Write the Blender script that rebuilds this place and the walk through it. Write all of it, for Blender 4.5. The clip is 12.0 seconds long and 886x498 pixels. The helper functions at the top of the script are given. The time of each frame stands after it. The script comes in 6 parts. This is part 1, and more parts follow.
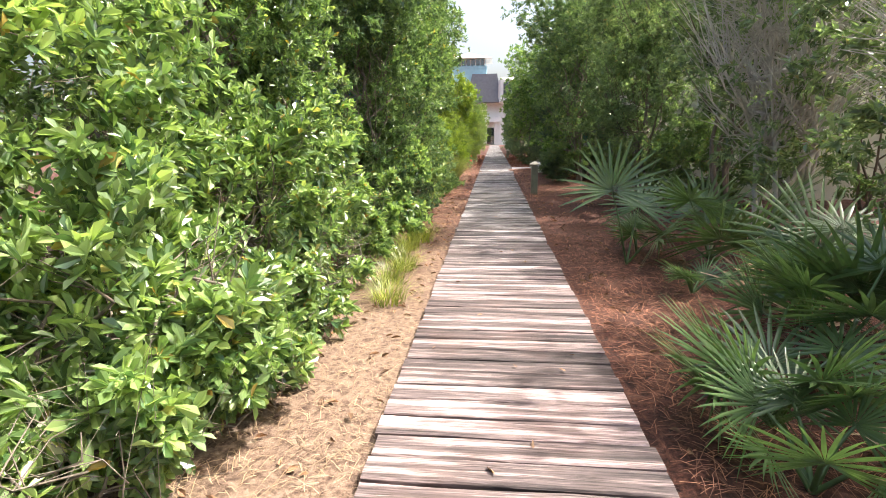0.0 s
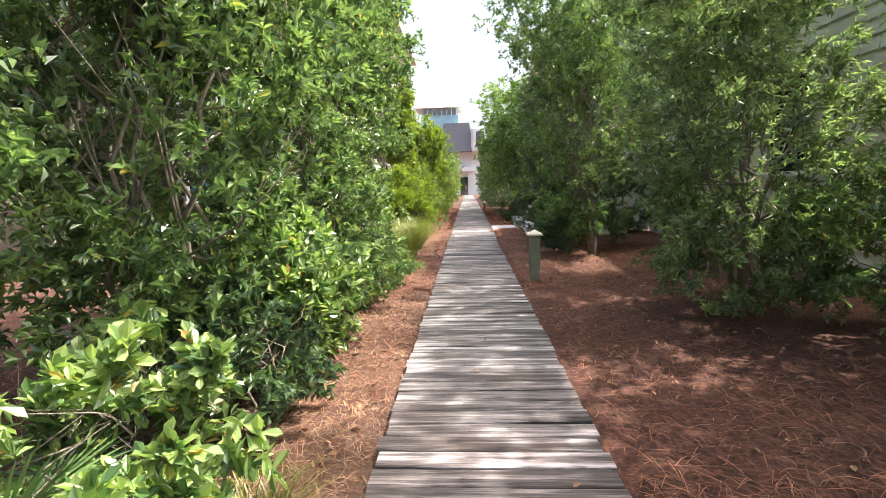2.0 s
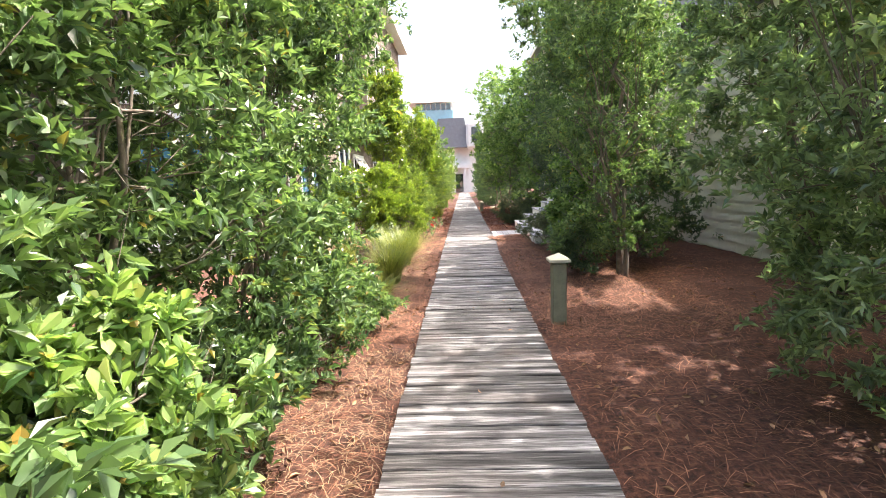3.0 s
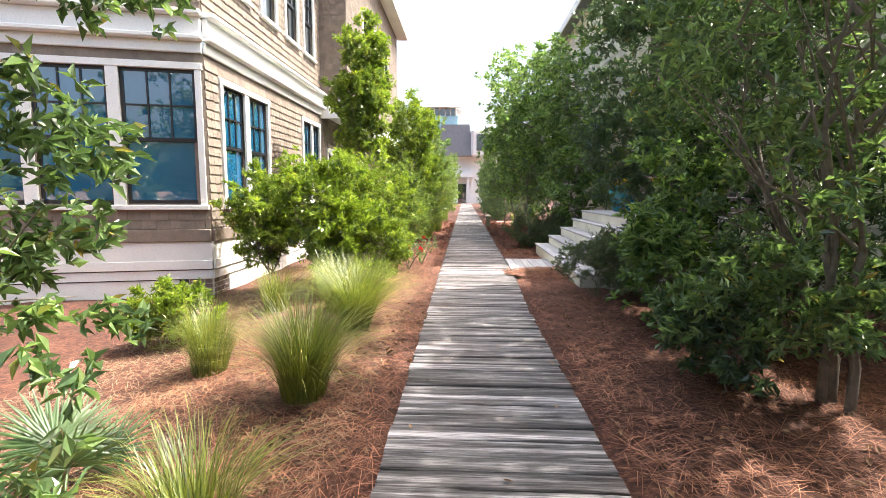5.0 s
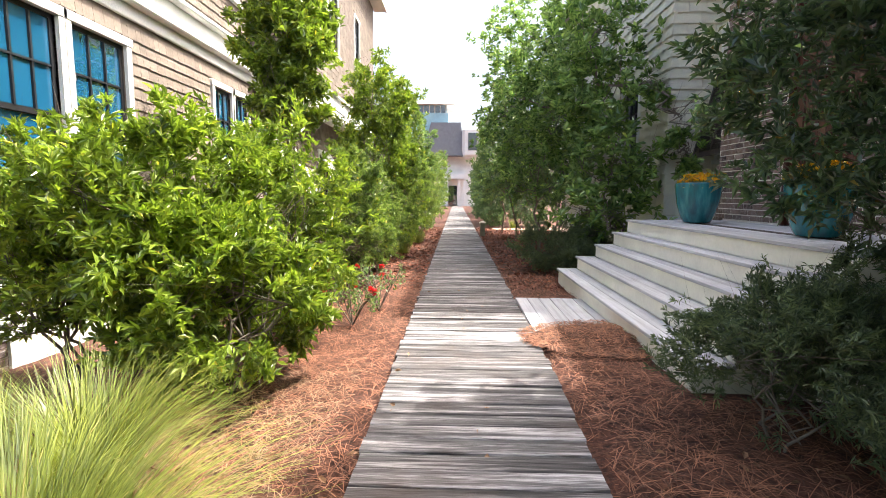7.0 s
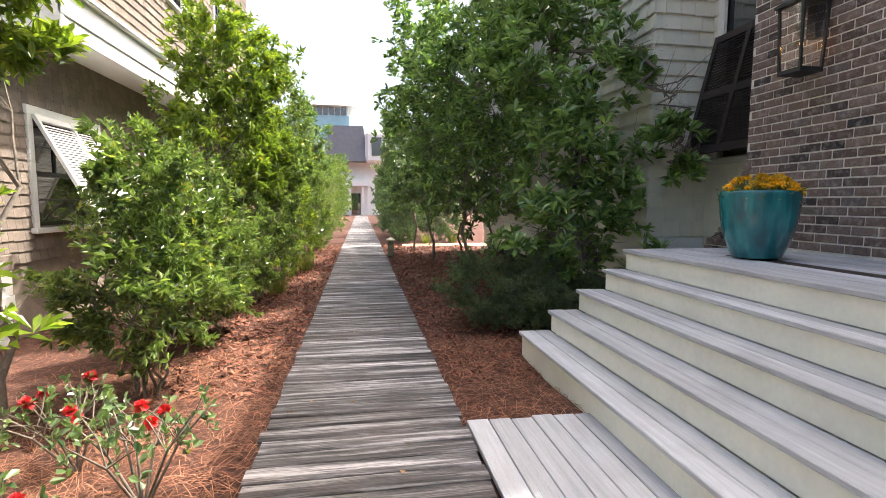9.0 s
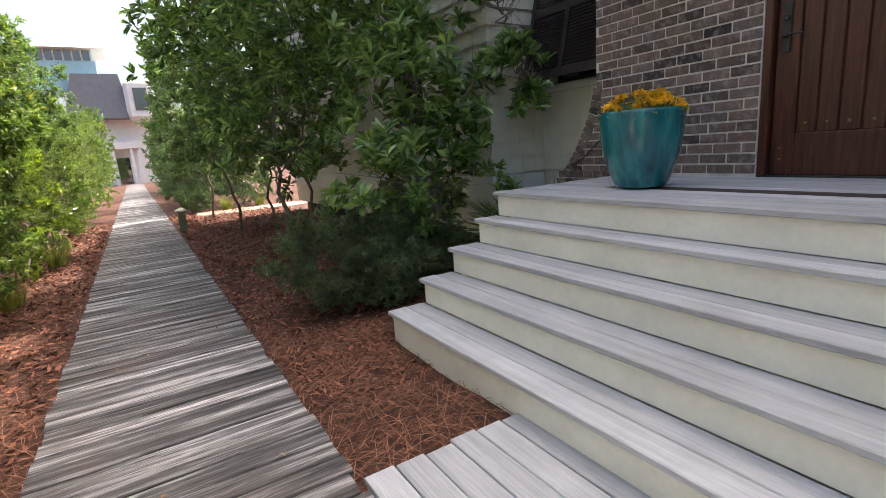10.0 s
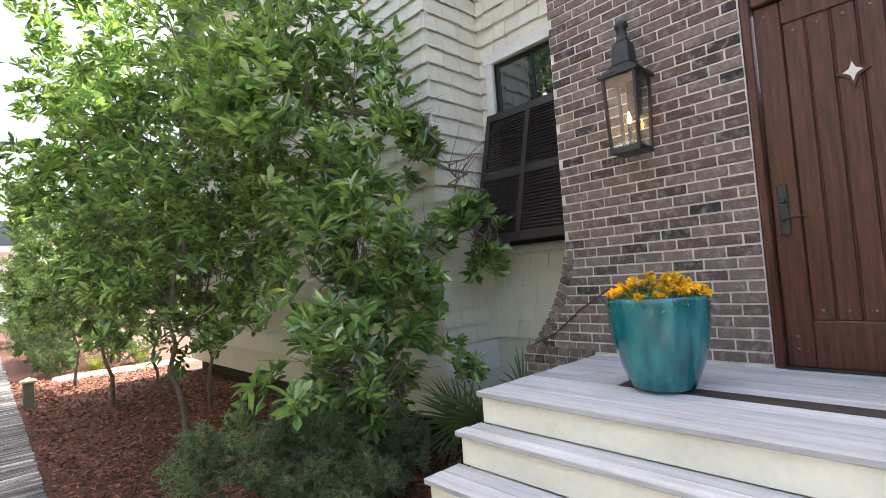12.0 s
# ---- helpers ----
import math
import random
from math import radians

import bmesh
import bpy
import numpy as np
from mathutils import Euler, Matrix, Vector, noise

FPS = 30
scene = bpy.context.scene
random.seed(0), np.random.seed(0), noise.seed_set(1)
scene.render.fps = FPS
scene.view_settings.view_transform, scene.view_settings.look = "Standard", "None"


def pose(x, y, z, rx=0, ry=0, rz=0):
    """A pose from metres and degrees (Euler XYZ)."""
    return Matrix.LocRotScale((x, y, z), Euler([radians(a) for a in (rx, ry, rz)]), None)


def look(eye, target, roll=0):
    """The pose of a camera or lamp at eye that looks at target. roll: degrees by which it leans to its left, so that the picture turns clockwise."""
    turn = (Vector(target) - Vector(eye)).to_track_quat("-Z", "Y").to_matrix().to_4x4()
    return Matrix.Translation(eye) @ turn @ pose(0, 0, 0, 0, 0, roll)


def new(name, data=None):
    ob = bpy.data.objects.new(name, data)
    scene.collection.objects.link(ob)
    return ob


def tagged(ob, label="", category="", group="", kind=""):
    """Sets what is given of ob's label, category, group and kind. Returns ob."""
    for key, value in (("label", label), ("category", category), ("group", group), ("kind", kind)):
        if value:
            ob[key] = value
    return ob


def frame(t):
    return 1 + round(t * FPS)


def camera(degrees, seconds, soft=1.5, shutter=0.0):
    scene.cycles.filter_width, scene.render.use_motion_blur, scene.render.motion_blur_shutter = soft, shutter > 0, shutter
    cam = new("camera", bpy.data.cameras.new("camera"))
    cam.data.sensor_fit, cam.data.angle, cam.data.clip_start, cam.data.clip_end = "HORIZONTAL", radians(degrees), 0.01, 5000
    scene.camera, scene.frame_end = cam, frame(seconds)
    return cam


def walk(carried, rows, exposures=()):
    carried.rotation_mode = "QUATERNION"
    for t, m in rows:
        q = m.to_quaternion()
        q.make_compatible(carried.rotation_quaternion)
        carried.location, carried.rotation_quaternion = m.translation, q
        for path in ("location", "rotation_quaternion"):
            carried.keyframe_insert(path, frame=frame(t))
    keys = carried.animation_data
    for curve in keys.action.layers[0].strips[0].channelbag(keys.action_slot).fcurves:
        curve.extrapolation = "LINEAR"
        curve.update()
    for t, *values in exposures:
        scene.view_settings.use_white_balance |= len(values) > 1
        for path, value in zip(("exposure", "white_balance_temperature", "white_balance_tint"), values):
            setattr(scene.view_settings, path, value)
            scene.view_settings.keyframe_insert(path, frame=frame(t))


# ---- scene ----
cam = camera(84.6, 12.0, soft=0.8)
PATH = [
    (0, (-0.121, 2.644, 1.242), (-0.322, 4.582, 0.792), -0.7),
    (0.5, (-0.088, 3.749, 1.270), (-0.245, 5.694, 0.832), 0.0),
    (1, (-0.093, 4.829, 1.311), (-0.236, 6.794, 0.968), -0.9),
    (1.5, (-0.104, 5.866, 1.324), (-0.222, 7.840, 1.022), -1.1),
    (2, (-0.127, 6.882, 1.335), (-0.233, 8.862, 1.077), -1.7),
    (2.5, (-0.146, 7.850, 1.388), (-0.243, 9.830, 1.118), -2.5),
    (3, (-0.149, 8.824, 1.442), (-0.238, 10.803, 1.169), -2.1),
    (3.5, (-0.187, 9.801, 1.486), (-0.274, 11.786, 1.263), -2.0),
    (5.3, (-0.212, 13.518, 1.290), (-0.296, 15.502, 1.058), 0.5),
    (5.5, (-0.240, 13.928, 1.268), (-0.320, 15.914, 1.044), 0.5),
    (6, (-0.196, 14.808, 1.238), (-0.271, 16.792, 1.001), 0.3),
    (6.5, (-0.144, 15.734, 1.266), (-0.212, 17.718, 1.021), 0.5),
    (6.7, (-0.145, 16.084, 1.278), (-0.206, 18.069, 1.044), 0.5),
    (8.3, (-0.080, 18.811, 1.343), (-0.023, 20.800, 1.143), -0.2),
    (8.5, (-0.063, 19.089, 1.384), (0.050, 21.076, 1.195), -0.1),
    (9, (-0.021, 19.797, 1.369), (0.309, 21.761, 1.180), 0.2),
    (9.5, (-0.021, 20.389, 1.314), (0.645, 22.241, 0.958), -1.6),
    (10, (0.027, 20.955, 1.324), (1.047, 22.626, 0.912), -4.2),
    (10.5, (0.039, 21.393, 1.523), (1.325, 22.889, 1.192), -4.2),
    (11, (0.174, 21.730, 1.639), (1.531, 23.199, 1.621), -4.0),
    (11.5, (0.199, 21.877, 1.676), (1.567, 23.333, 1.760), -3.9),
    (12, (0.210, 21.927, 1.660), (1.584, 23.376, 1.774), -3.8),
]
EXPOSURES = [(0, 1.6), (2, 1.8), (3.5, 2.25), (5.5, 1.92), (8.5, 1.85), (9.5, 1.65), (10, 1.6), (10.5, 1.75), (11, 2.15), (12, 2.6)]
walk(cam, [(t, look(eye, target, roll)) for t, eye, target, roll in PATH], EXPOSURES)

# ---- light: a high sun from beyond the right-hand house, bright hazy sky ----
SUN_ELEVATION, SUN_AZIMUTH = radians(60), radians(18)   # azimuth from +x towards +y
world = bpy.data.worlds.new("world")
scene.world = world
world.use_nodes = True
wn = world.node_tree
sky = wn.nodes.new("ShaderNodeTexSky")
sky.sky_type = "NISHITA"
sky.sun_disc = False
sky.sun_elevation = SUN_ELEVATION
sky.sun_rotation = radians(90) - SUN_AZIMUTH
sky.dust_density = 8.0
sky.air_density = 1.0
sky.ozone_density = 0.6
wn.links.new(sky.outputs[0], wn.nodes["Background"].inputs[0])
wn.nodes["Background"].inputs[1].default_value = 0.15
sun_data = bpy.data.lights.new("sun", "SUN")
sun_data.energy, sun_data.angle, sun_data.color = 3.3, radians(0.9), (1.0, 0.95, 0.88)
sun = new("sun", sun_data)
sun_from = Vector((math.cos(SUN_ELEVATION) * math.cos(SUN_AZIMUTH), math.cos(SUN_ELEVATION) * math.sin(SUN_AZIMUTH), math.sin(SUN_ELEVATION)))
sun.matrix_world = look(sun_from * 60, (0, 0, 0))

rng = np.random.default_rng(7)


# ---- materials ----
def nodes_of(name):
    m = bpy.data.materials.new(name)
    m.use_nodes = True
    nt = m.node_tree
    return m, nt, nt.nodes["Principled BSDF"]


def ramp(nt, fac, stops):
    r = nt.nodes.new("ShaderNodeValToRGB")
    e = r.color_ramp.elements
    while len(e) < len(stops):
        e.new(0.5)
    for k, (p, c) in enumerate(stops):
        e[k].position = p
        e[k].color = (*c, 1)
    nt.links.new(fac, r.inputs[0])
    return r.outputs[0]


def noise_tex(nt, vec, scale, detail=4, rough=0.55, stretch=(1, 1, 1)):
    mp = nt.nodes.new("ShaderNodeMapping")
    mp.inputs["Scale"].default_value = stretch
    nt.links.new(vec, mp.inputs[0])
    n = nt.nodes.new("ShaderNodeTexNoise")
    n.inputs["Scale"].default_value = scale
    n.inputs["Detail"].default_value = detail
    n.inputs["Roughness"].default_value = rough
    nt.links.new(mp.outputs[0], n.inputs["Vector"])
    return n.outputs["Fac"]


def mix(nt, mode, fac, a, b):
    m = nt.nodes.new("ShaderNodeMix")
    m.data_type, m.blend_type = "RGBA", mode
    for sock, v in ((m.inputs[0], fac), (m.inputs[6], a), (m.inputs[7], b)):
        if hasattr(v, "is_output"):
            nt.links.new(v, sock)
        elif isinstance(v, tuple):
            sock.default_value = (*v, 1)
        else:
            sock.default_value = v
    return m.outputs[2]


def bump(nt, bs, height, strength, distance=0.01):
    b = nt.nodes.new("ShaderNodeBump")
    b.inputs["Strength"].default_value = strength
    b.inputs["Distance"].default_value = distance
    nt.links.new(height, b.inputs["Height"])
    nt.links.new(b.outputs[0], bs.inputs["Normal"])


def coords(nt, kind="Object"):
    return nt.nodes.new("ShaderNodeTexCoord").outputs[kind]


def world_pos(nt):
    return nt.nodes.new("ShaderNodeNewGeometry").outputs["Position"]


def leaf_material(name, dark, light, yellow=None, shine=0.29, glow=0.3):
    """Leaf: per-leaf colour, waxy gloss, light shining through."""
    m, nt, bs = nodes_of(name)
    g = nt.nodes.new("ShaderNodeNewGeometry")
    stops = [(0.0, dark), (0.75, light)] + ([(0.97, light), (1.0, yellow)] if yellow else [(1.0, light)])
    col = ramp(nt, g.outputs["Random Per Island"], stops)
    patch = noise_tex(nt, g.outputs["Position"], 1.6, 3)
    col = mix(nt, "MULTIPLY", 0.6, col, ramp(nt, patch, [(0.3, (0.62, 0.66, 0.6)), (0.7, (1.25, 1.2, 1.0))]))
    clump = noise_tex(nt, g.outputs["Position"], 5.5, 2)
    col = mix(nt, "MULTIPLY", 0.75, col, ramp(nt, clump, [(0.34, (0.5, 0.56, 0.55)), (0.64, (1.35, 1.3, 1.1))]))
    nt.links.new(col, bs.inputs["Base Color"])
    bs.inputs["Roughness"].default_value = shine
    bs.inputs["Specular IOR Level"].default_value = 0.9
    bs.inputs["Coat Weight"].default_value = 0.22
    bs.inputs["Coat Roughness"].default_value = 0.22
    tr = nt.nodes.new("ShaderNodeBsdfTranslucent")
    nt.links.new(mix(nt, "MULTIPLY", 1.0, col, (1.4, 1.45, 0.8)), tr.inputs[0])
    ms = nt.nodes.new("ShaderNodeMixShader")
    ms.inputs[0].default_value = glow
    nt.links.new(bs.outputs[0], ms.inputs[1])
    nt.links.new(tr.outputs[0], ms.inputs[2])
    nt.links.new(ms.outputs[0], nt.nodes["Material Output"].inputs[0])
    return m


def weathered_wood(name, dark, light, axis, warm=(0.32, 0.22, 0.16), grain=0.8, stain=0.5, young=None, mid=0.5, peak=0.68, tones=0.85):
    """Grey weathered timber with grain running along axis."""
    m, nt, bs = nodes_of(name)
    pos = world_pos(nt)
    along = {"x": (0.6, 15, 6), "y": (28, 0.9, 8)}[axis]
    rnd = nt.nodes.new("ShaderNodeObjectInfo").outputs["Random"]
    add = nt.nodes.new("ShaderNodeVectorMath")
    nt.links.new(pos, add.inputs[0])
    off = nt.nodes.new("ShaderNodeCombineXYZ")
    sc = nt.nodes.new("ShaderNodeMath")
    sc.operation = "MULTIPLY"
    sc.inputs[1].default_value = 37.0
    nt.links.new(rnd, sc.inputs[0])
    nt.links.new(sc.outputs[0], off.inputs[0 if axis == "x" else 1])
    nt.links.new(off.outputs[0], add.inputs[1])
    v = add.outputs[0]
    broad = {"x": (0.28, 5.8, 3), "y": (10, 0.35, 4)}[axis]
    g1 = noise_tex(nt, v, 2.6, 6, 0.7, broad)
    g2 = noise_tex(nt, v, 9.0, 4, 0.6, along)
    big = noise_tex(nt, pos, 1.7, 4, 0.6)
    col = ramp(nt, g1, [(0.34, dark), (0.5, tuple(a + (b - a) * mid for a, b in zip(dark, light))), (peak, light)])
    col = mix(nt, "MULTIPLY", grain, col, ramp(nt, g2, [(0.36, (0.25, 0.23, 0.22)), (0.52, (1, 1, 1))]))
    tone = ramp(nt, rnd, [(0.0, (0.5, 0.48, 0.47)), (0.5, (0.85, 0.84, 0.83)), (0.8, (1.15, 1.14, 1.14)), (1.0, (1.9, 1.88, 1.88))])
    col = mix(nt, "MULTIPLY", tones, col, tone)
    col = mix(nt, "MIX", ramp(nt, big, [(0.5, (0, 0, 0)), (0.75, (stain, stain, stain))]), col, warm)
    if young:
        sep = nt.nodes.new("ShaderNodeSeparateXYZ")
        nt.links.new(pos, sep.inputs[0])
        r = nt.nodes.new("ShaderNodeMapRange")
        nt.links.new(sep.outputs[1], r.inputs[0])
        r.inputs[1].default_value, r.inputs[2].default_value, r.inputs[3].default_value, r.inputs[4].default_value = young[0], young[1], 0.75, 0.0
        col = mix(nt, "MULTIPLY", r.outputs[0], col, (1.0, 0.74, 0.68))
    nt.links.new(col, bs.inputs["Base Color"])
    bs.inputs["Roughness"].default_value = 0.78
    bump(nt, bs, g2, 0.55, 0.006)
    return m


def plain(name, colour, rough=0.6, metal=0.0, vary=0.18, scale=3.0, fine=60.0, bumpy=0.15, per_piece=0.0, speck=0.5):
    """A painted or natural surface with blotches at two sizes and fine relief."""
    m, nt, bs = nodes_of(name)
    pos = world_pos(nt)
    lo = tuple(max(0, c * (1 - vary)) for c in colour)
    hi = tuple(min(1, c * (1 + vary * 0.7)) for c in colour)
    col = ramp(nt, noise_tex(nt, pos, scale, 5, 0.6), [(0.3, lo), (0.7, hi)])
    f = noise_tex(nt, pos, fine, 3)
    col = mix(nt, "MULTIPLY", speck, col, ramp(nt, f, [(0.25, (0.75, 0.75, 0.75)), (0.6, (1.05, 1.05, 1.05))]))
    if per_piece:
        rnd = nt.nodes.new("ShaderNodeObjectInfo").outputs["Random"]
        isl = nt.nodes.new("ShaderNodeNewGeometry").outputs["Random Per Island"]
        both = nt.nodes.new("ShaderNodeMath")
        both.operation = "ADD"
        nt.links.new(rnd, both.inputs[0])
        nt.links.new(isl, both.inputs[1])
        fr = nt.nodes.new("ShaderNodeMath")
        fr.operation = "FRACT"
        nt.links.new(both.outputs[0], fr.inputs[0])
        k0, k1 = 1 - per_piece, 1 + per_piece
        col = mix(nt, "MULTIPLY", 1.0, col, ramp(nt, fr.outputs[0], [(0, (k0, k0, k0)), (1, (k1, k1, k1))]))
    nt.links.new(col, bs.inputs["Base Color"])
    bs.inputs["Roughness"].default_value = rough
    bs.inputs["Metallic"].default_value = metal
    if bumpy:
        bump(nt, bs, f, bumpy, 0.004)
    return m


def brick_material():
    m, nt, bs = nodes_of("brick_clay")
    pos = world_pos(nt)
    rnd = nt.nodes.new("ShaderNodeObjectInfo").outputs["Random"]
    isl = nt.nodes.new("ShaderNodeNewGeometry").outputs["Random Per Island"]
    s = nt.nodes.new("ShaderNodeMath")
    s.operation = "ADD"
    nt.links.new(rnd, s.inputs[0])
    nt.links.new(isl, s.inputs[1])
    fr = nt.nodes.new("ShaderNodeMath")
    fr.operation = "FRACT"
    nt.links.new(s.outputs[0], fr.inputs[0])
    col = ramp(nt, fr.outputs[0], [(0.0, (0.045, 0.04, 0.042)), (0.13, (0.13, 0.092, 0.08)), (0.5, (0.2, 0.138, 0.115)), (0.8, (0.26, 0.19, 0.165)), (1.0, (0.16, 0.13, 0.125))])
    wash = noise_tex(nt, pos, 14, 5, 0.7)
    col = mix(nt, "MIX", ramp(nt, wash, [(0.48, (0, 0, 0)), (0.72, (0.7, 0.7, 0.7))]), col, (0.46, 0.41, 0.38))
    f = noise_tex(nt, pos, 70, 4, 0.7)
    col = mix(nt, "MULTIPLY", 0.6, col, ramp(nt, f, [(0.3, (0.6, 0.6, 0.6)), (0.65, (1.1, 1.1, 1.1))]))
    nt.links.new(col, bs.inputs["Base Color"])
    bs.inputs["Roughness"].default_value = 0.88
    bump(nt, bs, f, 0.9, 0.012)
    return m


def straw_ground():
    m, nt, bs = nodes_of("pine_straw_ground")
    pos = world_pos(nt)
    a = noise_tex(nt, pos, 34, 6, 0.75, (1, 0.35, 1))
    b = noise_tex(nt, pos, 34, 6, 0.75, (0.35, 1, 1))
    big = noise_tex(nt, pos, 0.9, 5, 0.6)
    fine = mix(nt, "LIGHTEN", 1.0, a, b)
    bwn = nt.nodes.new("ShaderNodeRGBToBW")
    nt.links.new(fine, bwn.inputs[0])
    col = ramp(nt, bwn.outputs[0], [(0.4, (0.018, 0.007, 0.005)), (0.54, (0.085, 0.032, 0.019)), (0.68, (0.2, 0.085, 0.05))])
    col = mix(nt, "MULTIPLY", 0.7, col, ramp(nt, big, [(0.3, (0.7, 0.66, 0.62)), (0.7, (1.25, 1.2, 1.15))]))
    # sandy verge beside the first stretch of the walk
    sep = nt.nodes.new("ShaderNodeSeparateXYZ")
    nt.links.new(pos, sep.inputs[0])
    wob = noise_tex(nt, pos, 2.5, 4)
    w1 = nt.nodes.new("ShaderNodeMath"); w1.operation = "MULTIPLY_ADD"
    nt.links.new(wob, w1.inputs[0]); w1.inputs[1].default_value = 2.4
    nt.links.new(sep.outputs[1], w1.inputs[2])
    yy = nt.nodes.new("ShaderNodeMapRange")
    nt.links.new(w1.outputs[0], yy.inputs[0])
    yy.inputs[1].default_value, yy.inputs[2].default_value, yy.inputs[3].default_value, yy.inputs[4].default_value = 7.0, 11.5, 1.0, 0.0
    xx = nt.nodes.new("ShaderNodeMapRange")
    nt.links.new(sep.outputs[0], xx.inputs[0])
    xx.inputs[1].default_value, xx.inputs[2].default_value, xx.inputs[3].default_value, xx.inputs[4].default_value = -0.1, 0.1, 1.0, 0.0
    both = nt.nodes.new("ShaderNodeMath"); both.operation = "MULTIPLY"
    nt.links.new(yy.outputs[0], both.inputs[0]); nt.links.new(xx.outputs[0], both.inputs[1])
    sand = ramp(nt, noise_tex(nt, pos, 22, 6, 0.75), [(0.35, (0.07, 0.04, 0.026)), (0.5, (0.19, 0.125, 0.085)), (0.7, (0.33, 0.245, 0.18))])
    col = mix(nt, "MIX", both.outputs[0], col, sand)
    nt.links.new(col, bs.inputs["Base Color"])
    bs.inputs["Roughness"].default_value = 0.95
    bump(nt, bs, bwn.outputs[0], 0.9, 0.02)
    return m


def glass_material(name, tint, rough=0.02):
    m, nt, bs = nodes_of(name)
    pos = world_pos(nt)
    col = ramp(nt, noise_tex(nt, pos, 1.3, 2), [(0.3, tuple(c * 0.8 for c in tint)), (0.7, tint)])
    nt.links.new(col, bs.inputs["Base Color"])
    bs.inputs["Roughness"].default_value = rough
    bs.inputs["Specular IOR Level"].default_value = 1.0
    bs.inputs["Coat Weight"].default_value = 1.0
    bs.inputs["Coat Roughness"].default_value = 0.01
    bs.inputs["Coat IOR"].default_value = 1.9
    return m


def glaze_material():
    m, nt, bs = nodes_of("turquoise_glaze")
    pos = world_pos(nt)
    runs = noise_tex(nt, pos, 14, 5, 0.6, (1, 1, 0.12))
    blot = noise_tex(nt, pos, 5, 4)
    col = ramp(nt, runs, [(0.3, (0.006, 0.085, 0.11)), (0.52, (0.012, 0.18, 0.215)), (0.74, (0.05, 0.31, 0.31))])
    col = mix(nt, "MULTIPLY", 0.5, col, ramp(nt, blot, [(0.3, (0.6, 0.6, 0.65)), (0.7, (1.15, 1.1, 1.1))]))
    nt.links.new(col, bs.inputs["Base Color"])
    bs.inputs["Roughness"].default_value = 0.22
    bs.inputs["Coat Weight"].default_value = 0.6
    bump(nt, bs, runs, 0.25, 0.006)
    return m


def door_wood():
    m, nt, bs = nodes_of("mahogany")
    pos = world_pos(nt)
    g = noise_tex(nt, pos, 6, 6, 0.65, (8, 8, 0.5))
    col = ramp(nt, g, [(0.3, (0.028, 0.009, 0.006)), (0.55, (0.085, 0.026, 0.015)), (0.75, (0.14, 0.046, 0.025))])
    nt.links.new(col, bs.inputs["Base Color"])
    bs.inputs["Roughness"].default_value = 0.36
    bump(nt, bs, g, 0.2, 0.003)
    return m


M_PLANK = weathered_wood("walk_timber", (0.026, 0.023, 0.023), (0.5, 0.475, 0.475), "x", mid=0.25, peak=0.61, grain=0.8, warm=(0.16, 0.1, 0.075), stain=0.3, young=(6.5, 11.0))
M_DECK = weathered_wood("grey_deck_paint", (0.37, 0.375, 0.39), (0.55, 0.56, 0.585), "y", warm=(0.24, 0.22, 0.21), grain=0.14, stain=0.35, tones=0.3)
M_RISER = plain("cream_riser_paint", (0.87, 0.85, 0.75), 0.55, vary=0.1, scale=2.0, fine=30, bumpy=0.05, speck=0.2)
M_GROUND = straw_ground()
M_NEEDLE = plain("dry_needles", (0.28, 0.122, 0.066), 0.7, vary=0.4, scale=9, bumpy=0, per_piece=0.75)
M_NEEDLE_PALE = plain("pale_dry_grass", (0.34, 0.23, 0.14), 0.8, vary=0.3, scale=9, bumpy=0, per_piece=0.35)
M_SHINGLE = plain("taupe_shingle", (0.215, 0.172, 0.136), 0.82, vary=0.22, scale=5, fine=40, bumpy=0.5, per_piece=0.16)
M_CREAM = plain("cream_shingle", (0.76, 0.73, 0.61), 0.75, vary=0.08, scale=2, fine=50, bumpy=0.2, per_piece=0.06, speck=0.25)
M_WHITE = plain("white_trim_paint", (0.78, 0.78, 0.75), 0.5, vary=0.06, scale=2, bumpy=0.08)
M_SASH = plain("black_sash_paint", (0.018, 0.018, 0.02), 0.35, vary=0.2, bumpy=0.05)
M_BRONZE = plain("bronze_shutter_paint", (0.035, 0.027, 0.025), 0.42, vary=0.25, bumpy=0.1)
M_IRON = plain("aged_copper_iron", (0.06, 0.062, 0.064), 0.5, 0.6, vary=0.35, scale=12, bumpy=0.2)
M_STUD = plain("bronze_stud", (0.3, 0.22, 0.13), 0.35, 0.9, vary=0.3)
M_BRICK = brick_material()
M_MORTAR = plain("pale_mortar", (0.74, 0.7, 0.64), 0.95, vary=0.2, scale=9, bumpy=0.5)
# blue base colour stands in for reflected sky and teal blinds
M_GLASS = glass_material("sky_reflection_blue_glass", (0.012, 0.105, 0.21))
M_GLASS_DARK = glass_material("dark_glass", (0.02, 0.03, 0.035))
M_DOOR = door_wood()
M_GLAZE = glaze_material()
M_POST = plain("sage_post_paint", (0.24, 0.245, 0.17), 0.65, vary=0.2, scale=6)
M_CAP = plain("cream_post_cap", (0.62, 0.58, 0.45), 0.6, vary=0.15, scale=8)
M_BARK = plain("grey_bark", (0.2, 0.165, 0.13), 0.9, vary=0.4, scale=14, fine=70, bumpy=0.8)
M_TWIG = plain("dry_twig", (0.56, 0.53, 0.49), 0.9, vary=0.3, scale=9, bumpy=0.4)
M_SOIL_VOID = plain("dark_soil_and_void", (0.05, 0.035, 0.025), 0.95, vary=0.4, scale=20, bumpy=0.7)
